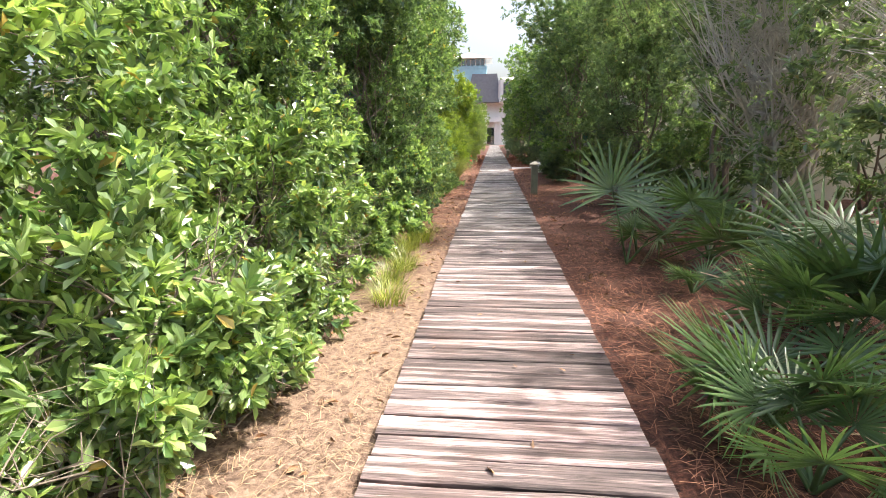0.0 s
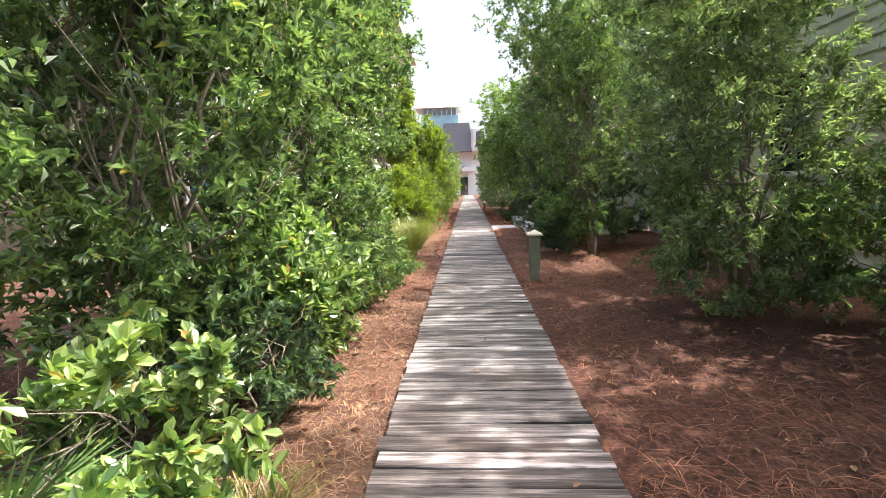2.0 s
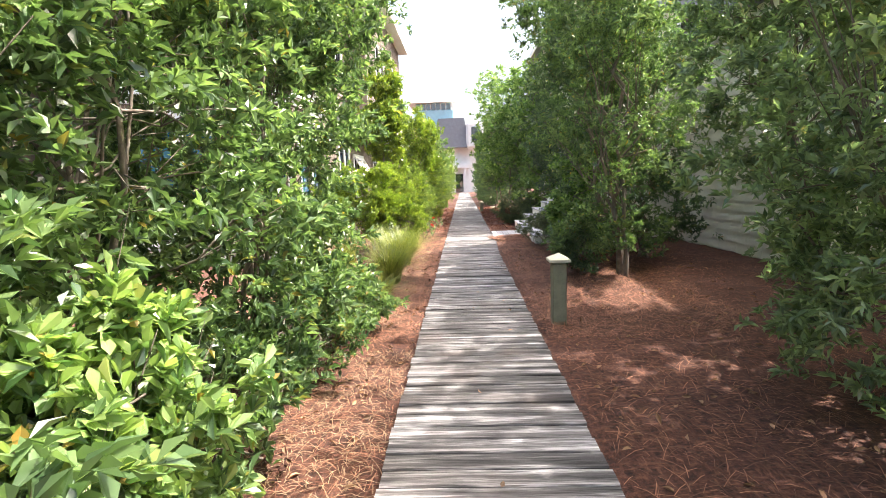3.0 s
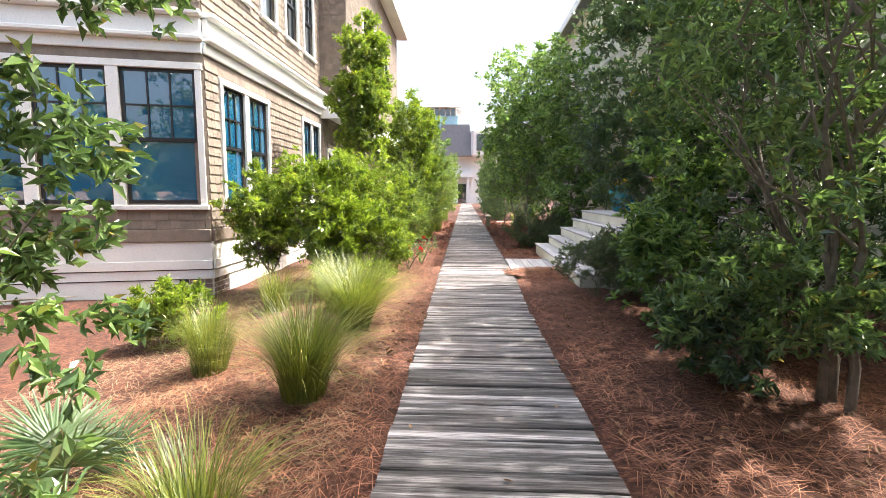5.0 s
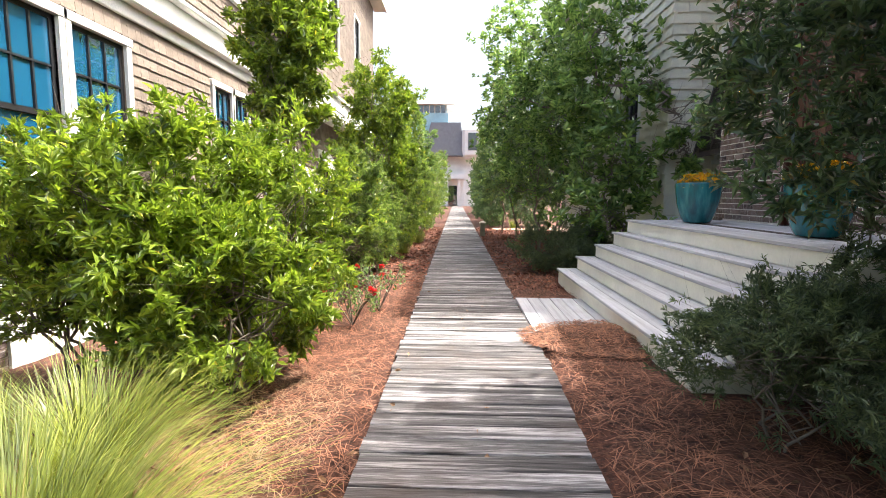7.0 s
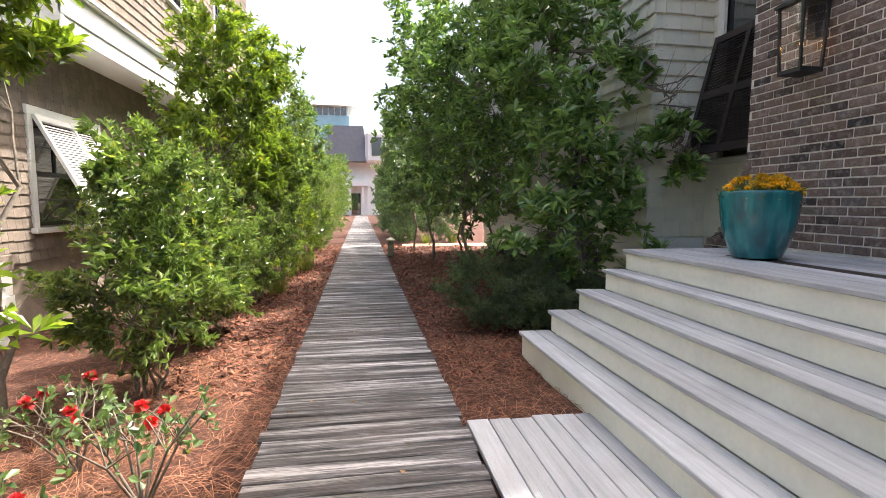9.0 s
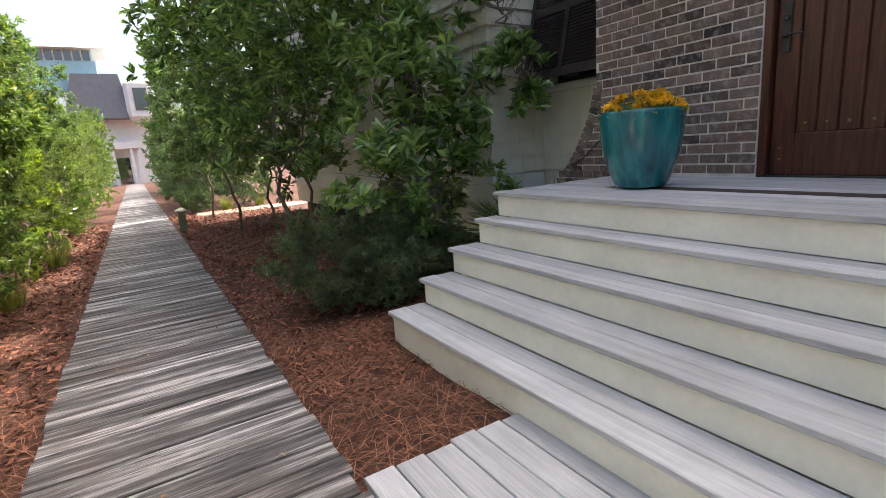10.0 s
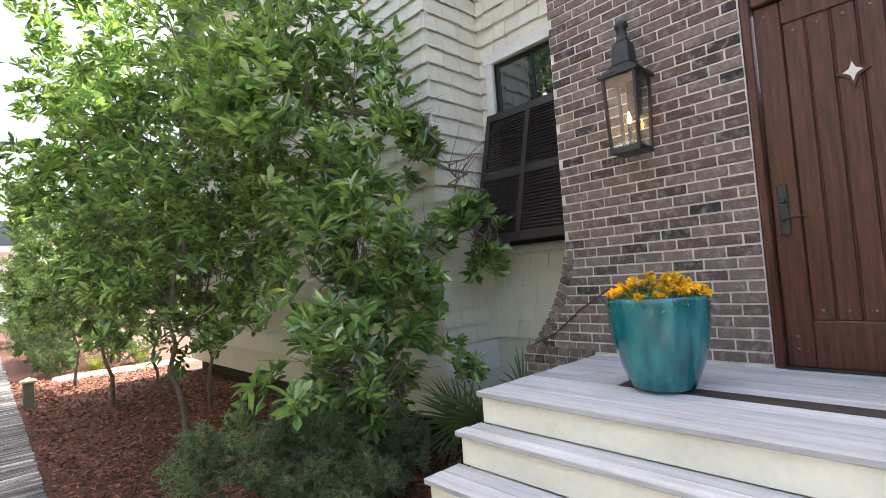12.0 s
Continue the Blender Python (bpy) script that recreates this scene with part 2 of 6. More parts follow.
M_ROOF = plain("grey_metal_roof", (0.16, 0.165, 0.18), 0.5, vary=0.12)
M_AQUA = plain("aqua_siding", (0.36, 0.6, 0.68), 0.6, vary=0.08)
M_SAND = plain("pale_sand_path", (0.46, 0.37, 0.27), 0.95, vary=0.2, scale=8, bumpy=0.5)
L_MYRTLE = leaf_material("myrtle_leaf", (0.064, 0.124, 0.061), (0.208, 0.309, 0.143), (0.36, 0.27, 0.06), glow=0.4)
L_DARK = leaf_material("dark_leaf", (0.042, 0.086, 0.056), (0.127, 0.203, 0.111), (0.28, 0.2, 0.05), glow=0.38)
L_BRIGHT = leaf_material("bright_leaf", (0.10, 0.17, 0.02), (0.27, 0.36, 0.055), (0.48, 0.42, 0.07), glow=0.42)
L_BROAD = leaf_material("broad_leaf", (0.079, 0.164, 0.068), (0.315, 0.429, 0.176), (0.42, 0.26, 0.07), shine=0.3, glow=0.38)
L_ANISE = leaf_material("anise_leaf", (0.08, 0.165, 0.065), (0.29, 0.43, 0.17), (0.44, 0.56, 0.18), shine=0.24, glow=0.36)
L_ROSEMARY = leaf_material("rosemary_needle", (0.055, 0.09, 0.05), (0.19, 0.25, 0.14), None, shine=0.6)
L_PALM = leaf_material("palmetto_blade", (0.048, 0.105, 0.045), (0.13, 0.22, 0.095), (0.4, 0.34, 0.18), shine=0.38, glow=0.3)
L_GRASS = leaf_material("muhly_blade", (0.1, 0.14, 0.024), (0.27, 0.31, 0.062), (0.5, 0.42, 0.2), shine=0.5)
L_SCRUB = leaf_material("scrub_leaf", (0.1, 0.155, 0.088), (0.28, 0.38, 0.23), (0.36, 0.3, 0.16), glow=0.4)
L_FLOWER = leaf_material("marigold_petal", (0.88, 0.42, 0.01), (0.95, 0.68, 0.02), None, shine=0.6, glow=0.2)
L_ROSE = leaf_material("red_petal", (0.5, 0.012, 0.02), (0.75, 0.03, 0.05), None, shine=0.5, glow=0.2)
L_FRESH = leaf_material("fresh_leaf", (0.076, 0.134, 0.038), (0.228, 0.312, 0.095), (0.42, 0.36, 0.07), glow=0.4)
M_CHIP = plain("wood_chip", (0.25, 0.095, 0.055), 0.8, vary=0.4, scale=14, bumpy=0, per_piece=0.7)
M_DECK_DARK = weathered_wood("dark_deck_board", (0.05, 0.035, 0.028), (0.14, 0.11, 0.095), "y", warm=(0.08, 0.05, 0.04), grain=0.4, stain=0.4)


# ---- building blocks ----
def mesh_object(name, mesh, material, parent=None, label=""):
    ob = new(name, mesh)
    if material is not None and not mesh.materials:
        mesh.materials.append(material)
    if parent is not None:
        ob.parent = parent
    if label:
        ob["label"] = label
    return ob


def part(name, bm, material, parent=None, label="", smooth=False, at=None):
    me = bpy.data.meshes.new(name)
    bm.to_mesh(me)
    bm.free()
    if smooth:
        me.polygons.foreach_set("use_smooth", [True] * len(me.polygons))
    ob = mesh_object(name, me, material, parent, label)
    if at is not None:
        ob.matrix_basis = at
    return ob


def thing(name, label, category, at=None, group="", kind=""):
    ob = new(name)
    ob.empty_display_size = 0.1
    if at is not None:
        ob.matrix_basis = at
    return tagged(ob, label, category, group, kind)


def box(bm, x0, x1, y0, y1, z0, z1, m=None, bevel=0.0):
    r = bmesh.ops.create_cube(bm, size=1.0, matrix=Matrix.LocRotScale(((x0 + x1) / 2, (y0 + y1) / 2, (z0 + z1) / 2), None, (x1 - x0, y1 - y0, z1 - z0)))
    if bevel:
        edges = list({e for v in r["verts"] for e in v.link_edges})
        bv = bmesh.ops.bevel(bm, geom=edges, offset=bevel, segments=1, affect="EDGES")
        verts = list({v for f in bv["faces"] for v in f.verts})
    else:
        verts = r["verts"]
    if m is not None:
        bmesh.ops.transform(bm, matrix=m, verts=verts)
    return verts


def one_box(*a, **k):
    bm = bmesh.new()
    box(bm, *a, **k)
    return bm


def lathe(profile, segments=28):
    """A turned shape from (radius, height) pairs."""
    bm = bmesh.new()
    rings = []
    for r, z in profile:
        rings.append([bm.verts.new((r * math.cos(2 * math.pi * k / segments), r * math.sin(2 * math.pi * k / segments), z)) for k in range(segments)])
    for a, b in zip(rings, rings[1:]):
        for k in range(segments):
            bm.faces.new((a[k], a[(k + 1) % segments], b[(k + 1) % segments], b[k]))
    bm.faces.new(rings[0][::-1])
    bm.faces.new(rings[-1])
    return bm


def mesh_from(name, verts, faces, smooth=False):
    """A mesh from numpy vertices (N, 3) and same-sized faces (F, k)."""
    me = bpy.data.meshes.new(name)
    verts = np.asarray(verts, dtype=np.float32)
    faces = np.asarray(faces, dtype=np.int32)
    me.vertices.add(len(verts))
    me.vertices.foreach_set("co", verts.ravel())
    k = faces.shape[1]
    me.loops.add(faces.size)
    me.loops.foreach_set("vertex_index", faces.ravel())
    me.polygons.add(len(faces))
    me.polygons.foreach_set("loop_start", np.arange(0, faces.size, k, dtype=np.int32))
    me.polygons.foreach_set("use_smooth", np.full(len(faces), bool(smooth)))
    me.update(calc_edges=True)
    return me


def tubes(paths, sides=6):
    """Tapered tubes: each path is a list of (point, radius). Returns vertices and quads."""
    V, F = [], []
    n = 0
    for path in paths:
        pts = np.array([p for p, _ in path], dtype=float)
        tang = np.gradient(pts, axis=0)
        tang /= np.linalg.norm(tang, axis=1)[:, None] + 1e-9
        ref = np.array([0.31, 0.95, 0.05])
        a = np.cross(tang, ref)
        a /= np.linalg.norm(a, axis=1)[:, None] + 1e-9
        b = np.cross(tang, a)
        ang = np.arange(sides) * 2 * math.pi / sides
        for k, (p, r) in enumerate(path):
            V.append(pts[k] + r * (np.cos(ang)[:, None] * a[k] + np.sin(ang)[:, None] * b[k]))
        for k in range(len(path) - 1):
            for s in range(sides):
                s2 = (s + 1) % sides
                F.append((n + k * sides + s, n + k * sides + s2, n + (k + 1) * sides + s2, n + (k + 1) * sides + s))
        n += len(path) * sides
    return np.concatenate(V), np.array(F)


def unit(v):
    return v / (np.linalg.norm(v, axis=-1, keepdims=True) + 1e-9)


def leaves(base, direction, length, width, fold=0.35, droop=0.15, small=False):
    """Pointed folded leaves, four triangles each, or two for small ones."""
    n = len(base)
    d = unit(direction)
    side = unit(np.cross(d, unit(rng.normal(size=(n, 3)) + np.array([0, 0, 1.5]))))
    up = unit(np.cross(side, d))
    L, Wd = np.asarray(length).reshape(-1, 1), np.asarray(width).reshape(-1, 1)
    if small:
        v = np.stack([base, base + d * L * 0.5 - side * Wd * 0.5 + up * Wd * fold, base + d * L - up * L * droop, base + d * L * 0.5 + side * Wd * 0.5 + up * Wd * fold], 1)
        faces = (np.array([[0, 2, 1], [0, 3, 2]])[None] + np.arange(n)[:, None, None] * 4).reshape(-1, 3)
        return v.reshape(-1, 3), faces
    v = np.empty((n, 6, 3))
    v[:, 0] = base
    v[:, 1] = base + d * L * 0.4 - side * Wd * 0.36 + up * Wd * fold * 0.5
    v[:, 2] = base + d * L * 0.74 - side * Wd * 0.5 + up * Wd * fold * 0.4 - up * L * droop * 0.4
    v[:, 3] = base + d * L - up * L * droop
    v[:, 4] = base + d * L * 0.74 + side * Wd * 0.5 + up * Wd * fold * 0.4 - up * L * droop * 0.4
    v[:, 5] = base + d * L * 0.4 + side * Wd * 0.36 + up * Wd * fold * 0.5
    f = np.array([[0, 3, 2, 1], [0, 5, 4, 3]])
    faces = (f[None] + np.arange(n)[:, None, None] * 6).reshape(-1, 4)
    return v.reshape(-1, 3), faces


def rosettes(tips, out, per, length, width, spread=0.9, stem=0.1, small=False, whorl=False):
    """Whorls of leaves along short twigs that end at the tips."""
    n = len(tips)
    k = np.repeat(np.arange(n), per)
    back = rng.random(len(k))[:, None] ** 1.3 * stem
    o = unit(out)[k]
    base = tips[k] - o * back
    d = o * 0.75 + rng.normal(size=(len(k), 3)) * spread * 0.75 + np.array([0, 0, 0.12])
    s = rng.uniform(0.65, 1.15, len(k))
    if whorl:
        o = unit(o * 0.6 + np.array([0, 0, 0.6]) + (rng.normal(size=(n, 3)) * 0.25)[k])
        around = unit(np.cross(o, rng.normal(size=(len(k), 3))))
        d = around + o * rng.uniform(0.05, 0.95, (len(k), 1))
        base = tips[k] - o * back * 0.5
    return leaves(base, d, length * s, width * s, small=small)


def lumpy(dirs, seed, amount):
    return np.array([1 + amount * noise.noise(Vector(d) * 2.1 + Vector((seed * 3.7, seed, -seed))) + amount * 0.5 * noise.noise(Vector(d) * 5 + Vector((seed, seed * 2.3, 0))) for d in dirs])


def crown_tips(count, centre, radii, seed, amount=0.35, shell=0.45, floor=0.05, gap=-0.22, spray=10):
    """Twig tips in sprays through a lumpy crown, most of them near its outside, with gaps between the sprays."""
    radii = np.array(radii)
    m = max(12, int(count * 1.2 / spray))
    d = unit(rng.normal(size=(m, 3)))
    r = lumpy(d, seed, amount) * (shell + (1 - shell) * rng.random(m) ** 0.6)
    keep = np.array([noise.noise(Vector(a * b * radii) * 1.9 + Vector((seed, -seed, seed * 2))) > gap for a, b in zip(d, r)])
    d, r = d[keep], r[keep]
    p = np.array(centre) + d * r[:, None] * radii
    way = unit(d * np.array([1, 1, 0.7]) + rng.normal(size=d.shape) * 0.45 + np.array([0, 0, 0.3]))
    reach = rng.uniform(0.5, 1.3, len(p)) * min(0.34, 0.42 * float(radii.min()))
    k = np.repeat(np.arange(len(p)), spray)
    along = rng.uniform(-0.6, 0.5, len(k))
    tip = p[k] + way[k] * (along * reach[k])[:, None] + rng.normal(size=(len(k), 3)) * (0.24 * reach[k] * (0.75 - along * 0.6))[:, None]
    out = way[k] + rng.normal(size=(len(k), 3)) * 0.4
    ok = tip[:, 2] > floor
    return tip[ok], out[ok]


def limbs(base, centre, radii, count, r0, seed, stems=1):
    """Trunk and limbs reaching into a crown."""
    g = np.random.default_rng(seed)
    base, centre, radii = np.array(base, float), np.array(centre, float), np.array(radii, float)
    paths = []
    for s in range(stems):
        b0 = base + np.array([g.uniform(-1, 1), g.uniform(-1, 1), 0]) * (0.12 if stems > 1 else 0)
        top = centre + np.array([g.uniform(-0.5, 0.5), g.uniform(-0.5, 0.5), 0.45]) * radii * (1 if stems > 1 else 0.4)
        n = 9
        pts = [b0 + (top - b0) * k / n + np.array([g.normal(), g.normal(), 0]) * 0.035 * (k > 0) * (1 + k * 0.3) for k in range(n + 1)]
        rr = r0 * (0.75 if stems > 1 else 1)
        paths.append([(pts[k], rr * (1 - 0.8 * k / n)) for k in range(n + 1)])
        for c in range(count):
            k = g.integers(3, n)
            a = pts[k]
            e = centre + unit(g.normal(size=3)) * radii * g.uniform(0.65, 0.95)
            e[2] = max(e[2], a[2] + 0.05)
            m = (a + e) / 2 + np.array([0, 0, -0.08]) + g.normal(size=3) * 0.08
            r1 = rr * (1 - 0.8 * k / n) * 0.6
            paths.append([(a, r1), ((a + m) / 2 + g.normal(size=3) * 0.03, r1 * 0.8), (m, r1 * 0.65), ((m + e) / 2 + g.normal(size=3) * 0.04, r1 * 0.45), (e, r1 * 0.2)])
            for q in range(2):
                e2 = e + unit(g.normal(size=3) + np.array([0, 0, 0.4])) * g.uniform(0.2, 0.45)
                paths.append([(m, r1 * 0.4), ((m + e2) / 2, r1 * 0.28), (e2, r1 * 0.12)])
    return paths


def plant(name, label, category, base, blobs, leaf, length, width, per, tips, r0, stems=1, count=7, seed=1, spread=0.9, group="", bark=None, amount=0.35, shell=0.45, crown_name="crown", small=True, whorl=False, gap=-0.22):
    """A tree or shrub: base point, crown blobs [(centre, radii)], trunk and limbs as one part, foliage as another."""
    t = thing(name, label, category, Matrix.Translation(base), group)
    paths, V, F, n = [], [], [], 0
    total = sum(r[0] * r[1] * r[2] for _, r in blobs)
    for k, (c, r) in enumerate(blobs):
        c = np.array(c, float)
        start = (0, 0, -0.05) if k == 0 else min((np.array(q[0], float) for q in blobs[:k]), key=lambda q: float(np.linalg.norm(q - c)))
        paths += limbs(start, c, r, count, r0 * (1 if k == 0 else 0.6), seed * 11 + k, stems if k == 0 else 1)
        p, o = crown_tips(max(34, int(tips * r[0] * r[1] * r[2] / total)), c, r, seed * 5 + k, amount, shell, floor=0.08, gap=gap, spray=2 if whorl else 8)
        v, f = rosettes(p, o, per, length, width, spread, max(0.1, length * 1.2), small=small, whorl=whorl)
        V.append(v); F.append(f + n); n += len(v)
    stem_paths = [q for q in paths if len(q) == 10]
    for q in stem_paths[:max(1, stems)]:
        v, f = tubes([q], 8)
        mesh_object("trunk", mesh_from("trunk", v, f, True), bark or M_BARK, t)
    v, f = tubes([q for q in paths if len(q) != 10] + stem_paths[max(1, stems):], 5)
    tagged(mesh_object("branchwork", mesh_from("branchwork", v, f, True), bark or M_BARK, t), kind="stuff")
    mesh_object(crown_name, mesh_from(crown_name, np.concatenate(V), np.concatenate(F)), leaf, t)
    return t


# ---- ground ----
def ground_height(x, y):
    """Level beside the walk, falling towards the left-hand house, rising a little by the right-hand one."""
    left = -0.26 * min(1, max(0, (-x - 1.0) / 3.0)) * min(1, max(0, (y - 11) / 4))
    right = 0.10 * min(1, max(0, (x - 1.2) / 3.0)) * min(1, max(0, (19 - y) / 5))
    bed = -0.07 if abs(x) < 0.66 else -0.045
    if 0.66 < x < 1.9 and 16 < y < 21.2:
        bed += 0.035 * min(1, (y - 16) / 3) * min(1, (x - 0.66) / 0.1)
    return bed + left + right + 0.035 * noise.noise(Vector((x * 1.3, y * 1.3, 0))) + 0.018 * noise.noise(Vector((x * 4, y * 4, 3)))


def build_ground():
    xs = np.concatenate([[-2500, -600, -150, -50, -20], np.arange(-9, 9.01, 0.15), [20, 50, 150, 600, 2500]])
    ys = np.concatenate([[-2500, -600, -150, -40, -12], np.arange(-6, 44.01, 0.18), [60, 100, 300, 900, 2500]])
    V = np.array([(x, y, ground_height(x, y) if abs(x) < 9.5 and -7 < y < 45 else -0.08) for y in ys for x in xs])
    nx = len(xs)
    i, j = np.meshgrid(np.arange(nx - 1), np.arange(len(ys) - 1))
    a = (j * nx + i).ravel()
    F = np.stack([a, a + 1, a + 1 + nx, a + nx], 1)
    ob = mesh_object("ground", mesh_from("ground", V, F, True), M_GROUND)
    tagged(ob, "reddish brown pine straw mulch over sandy soil", "ground", kind="structure")


build_ground()

# ---- the walk ----
PITCH, WALK_Y0, WALK_Y1 = 0.1475, 1.6, 45.0


def plank_mesh(seed, length=1.22, width=0.135, thick=0.04):
    g = np.random.default_rng(seed)
    bm = bmesh.new()
    cuts = 6
    rows = []
    for k in range(cuts + 1):
        x = -length / 2 + length * k / cuts
        wy = width / 2 + g.uniform(-0.003, 0.002)
        wy2 = width / 2 + g.uniform(-0.003, 0.002)
        cup = g.uniform(-0.002, 0.003)
        e = 0.006
        rows.append([bm.verts.new(p) for p in ((x, -wy, -thick), (x, -wy, -e), (x, -wy + e, cup), (x, 0, -cup), (x, wy2 - e, cup), (x, wy2, -e), (x, wy2, -thick))])
    for a, b in zip(rows, rows[1:]):
        for k in range(6):
            bm.faces.new((a[k], a[k + 1], b[k + 1], b[k])[::-1])
    bm.faces.new(rows[0])
    bm.faces.new(rows[-1][::-1])
    me = bpy.data.meshes.new("plank")
    bm.to_mesh(me)
    bm.free()
    return me


def build_walk():
    walk_way = thing("boardwalk", "weathered grey timber boardwalk with uneven cross planks", "boardwalk", kind="structure")
    for x in (-0.5, 0.0, 0.5):
        part("joist", one_box(x - 0.03, x + 0.03, -6, WALK_Y1, -0.12, -0.043), M_BARK, walk_way)
    variants = [plank_mesh(k) for k in range(8)]
    for me in variants:
        me.materials.append(M_PLANK)
    n = int((WALK_Y1 - WALK_Y0) / PITCH)
    g = np.random.default_rng(3)
    for k in range(n):
        ob = new("plank", variants[int(g.integers(8))])
        ob.parent = walk_way
        y = WALK_Y0 + k * PITCH
        trim = 0.06 * min(1, max(0, (20.3 - y) / 2)) + 0.012
        ob.matrix_basis = pose(g.normal() * 0.006 - trim / 2, y, g.uniform(-0.004, 0.003), g.normal() * 0.6, g.normal() * 0.12, g.normal() * 0.35 + (180 if g.random() < 0.5 else 0)) @ Matrix.Diagonal((1 - trim / 1.22, 1, 1, 1))
    bm = bmesh.new()
    y = WALK_Y0 - PITCH
    while y > -6:
        box(bm, -0.61, 0.61, y - 0.068, y + 0.068, -0.04, 0.0)
        y -= PITCH
    y = WALK_Y0 + n * PITCH
    while y < 72:
        box(bm, -0.6, 0.57, y - 0.066, y + 0.066, -0.04, 0.0)
        y += PITCH
    tagged(part("far_planks", bm, M_PLANK, walk_way), kind="stuff")
    # landing of lengthwise boards at the foot of the steps
    landing = thing("landing", "pale grey painted board landing beside the boardwalk", "landing", kind="structure")
    for k in range(6):
        part("board", one_box(0.62 + k * 0.1425, 0.62 + k * 0.1425 + 0.137, 21.15 + 0.01 * (k % 2), 22.69 - 0.012 * (k % 3), -0.03, 0.004 + 0.002 * (k % 2), bevel=0.004), M_DECK, landing)
    part("joist", one_box(0.63, 1.45, 21.3, 21.36, -0.12, -0.032), M_BARK, landing)
    part("joist", one_box(0.63, 1.45, 22.45, 22.51, -0.12, -0.032), M_BARK, landing)


build_walk()

# ---- steps and porch of the right-hand house ----
RISE = 0.188
NOSES = [1.41, 1.69, 1.96, 2.22, 2.42]
STEP_Y0, STEP_Y1 = 19.75, 24.05
PORCH_Z = RISE * 5


def build_steps():
    st = thing("porch_steps", "cream wooden steps with weathered grey treads", "steps", kind="structure")
    for k, x in enumerate(NOSES):
        z = RISE * (k + 1)
        y0, y1 = STEP_Y0 + 0.02, STEP_Y1 - 0.03
        part("riser", one_box(x + 0.025, 4.0, y0, y1, z - RISE - (0.12 if k == 0 else 0.0), z - 0.034), M_RISER, st)
        if k == 4:
            break
        x1 = NOSES[k + 1] + 0.02
        half = (x + x1) / 2
        part("tread_board", one_box(x, half - 0.003, STEP_Y0, STEP_Y1 + 0.004 * (k % 2), z - 0.032, z, bevel=0.005), M_DECK, st)
        part("tread_board", one_box(half + 0.003, x1, STEP_Y0, STEP_Y1 - 0.006 * (k % 2), z - 0.032, z - 0.002, bevel=0.005), M_DECK, st)
    porch = thing("porch", "weathered grey timber porch floor before the door", "porch", kind="structure")
    x = NOSES[4]
    n = 11
    w = (3.97 - x) / n
    for k in range(n):
        a, b, top = STEP_Y0 + (0 if k else -0.01), STEP_Y1 - (0.004 * (k % 3)), PORCH_Z - 0.002 * (k % 2)
        cuts = [(a, 20.6, M_DECK), (20.603, 23.4, M_DECK_DARK), (23.403, b, M_DECK)] if k == 4 else [(a, b, M_DECK)]
        for p, q, mat in cuts:
            part("floor_board", one_box(x + k * w, x + (k + 1) * w - 0.005, p, q, PORCH_Z - 0.032, top, bevel=0.004), mat, porch, "dark brown length of floor board" if mat is M_DECK_DARK else "")


build_steps()


def wall_matrix(x, y, angle):
    """Local x runs along the wall to the viewer's right, local y into it, z up."""
    return pose(x, y, 0, 0, 0, angle)


def shingle_mesh(width, exposure, seed):
    g = np.random.default_rng(seed)
    h, w = exposure * 1.25, width - 0.005
    bot = g.uniform(-0.006, 0.006)
    butt = 0.036 if exposure > 0.16 else 0.024
    v = [(0, -butt, bot), (w, -butt, bot * 0.3), (w, -0.004, h), (0, -0.004, h), (0, 0.0, bot), (w, 0.0, bot * 0.3), (w, 0.0, h), (0, 0.0, h)]
    f = [(0, 1, 2, 3), (1, 5, 6, 2), (0, 3, 7, 4)]
    return np.array(v), np.array(f)


def shingle_wall(wall, m, u0, u1, z0, z1, holes, exposure, widths, material, pieces, seed=1, name="shingle"):
    """Courses of shingles over a wall; the first ones up to `pieces` are parts, the rest one mesh."""
    g = np.random.default_rng(seed)
    kinds = [(w, *shingle_mesh(w, exposure, 30 + k)) for k, w in enumerate(widths)]
    meshes = []
    for w, v, f in kinds:
        me = mesh_from(name, v, f)
        me.materials.append(material)
        meshes.append(me)
    V, F, n, made = [], [], 0, 0
    rows = int(round((z1 - z0) / exposure))
    for r in range(rows):
        z = z0 + r * exposure
        u = u0 - g.uniform(0, 0.1)
        while u < u1:
            k = int(g.integers(len(kinds)))
            w, v, f = kinds[k]
            a, b = max(u, u0), min(u + w, u1)
            blocked = any(a > h0 - 0.02 and b < h1 + 0.02 and z > q0 - exposure * 0.6 and z + exposure < q1 + exposure * 0.6 for h0, h1, q0, q1 in holes)
            part_in = [h for h in holes if b > h[0] and a < h[1] and z + exposure * 0.5 > h[2] and z + exposure * 0.4 < h[3]]
            if part_in and not blocked:
                h = part_in[0]
                if a < h[0] < b:
                    b = h[0]
                elif a < h[1] < b:
                    a = h[1]
                else:
                    blocked = True
            if not blocked and b - a > 0.02:
                dz = g.uniform(-0.005, 0.005)
                mm = m @ Matrix.LocRotScale((a, -0.002, z + dz), None, ((b - a) / w, 1, 1))
                if made < pieces:
                    ob = new(name, meshes[k])
                    ob.parent = wall
                    ob.matrix_basis = mm
                    made += 1
                else:
                    vv = v @ np.array(mm.to_3x3()).T + np.array(mm.translation)
                    V.append(vv); F.append(f + n); n += len(v)
            u += w
    if V:
        tagged(mesh_object("shingles", mesh_from("shingles", np.concatenate(V), np.concatenate(F)), material, wall), kind="stuff")


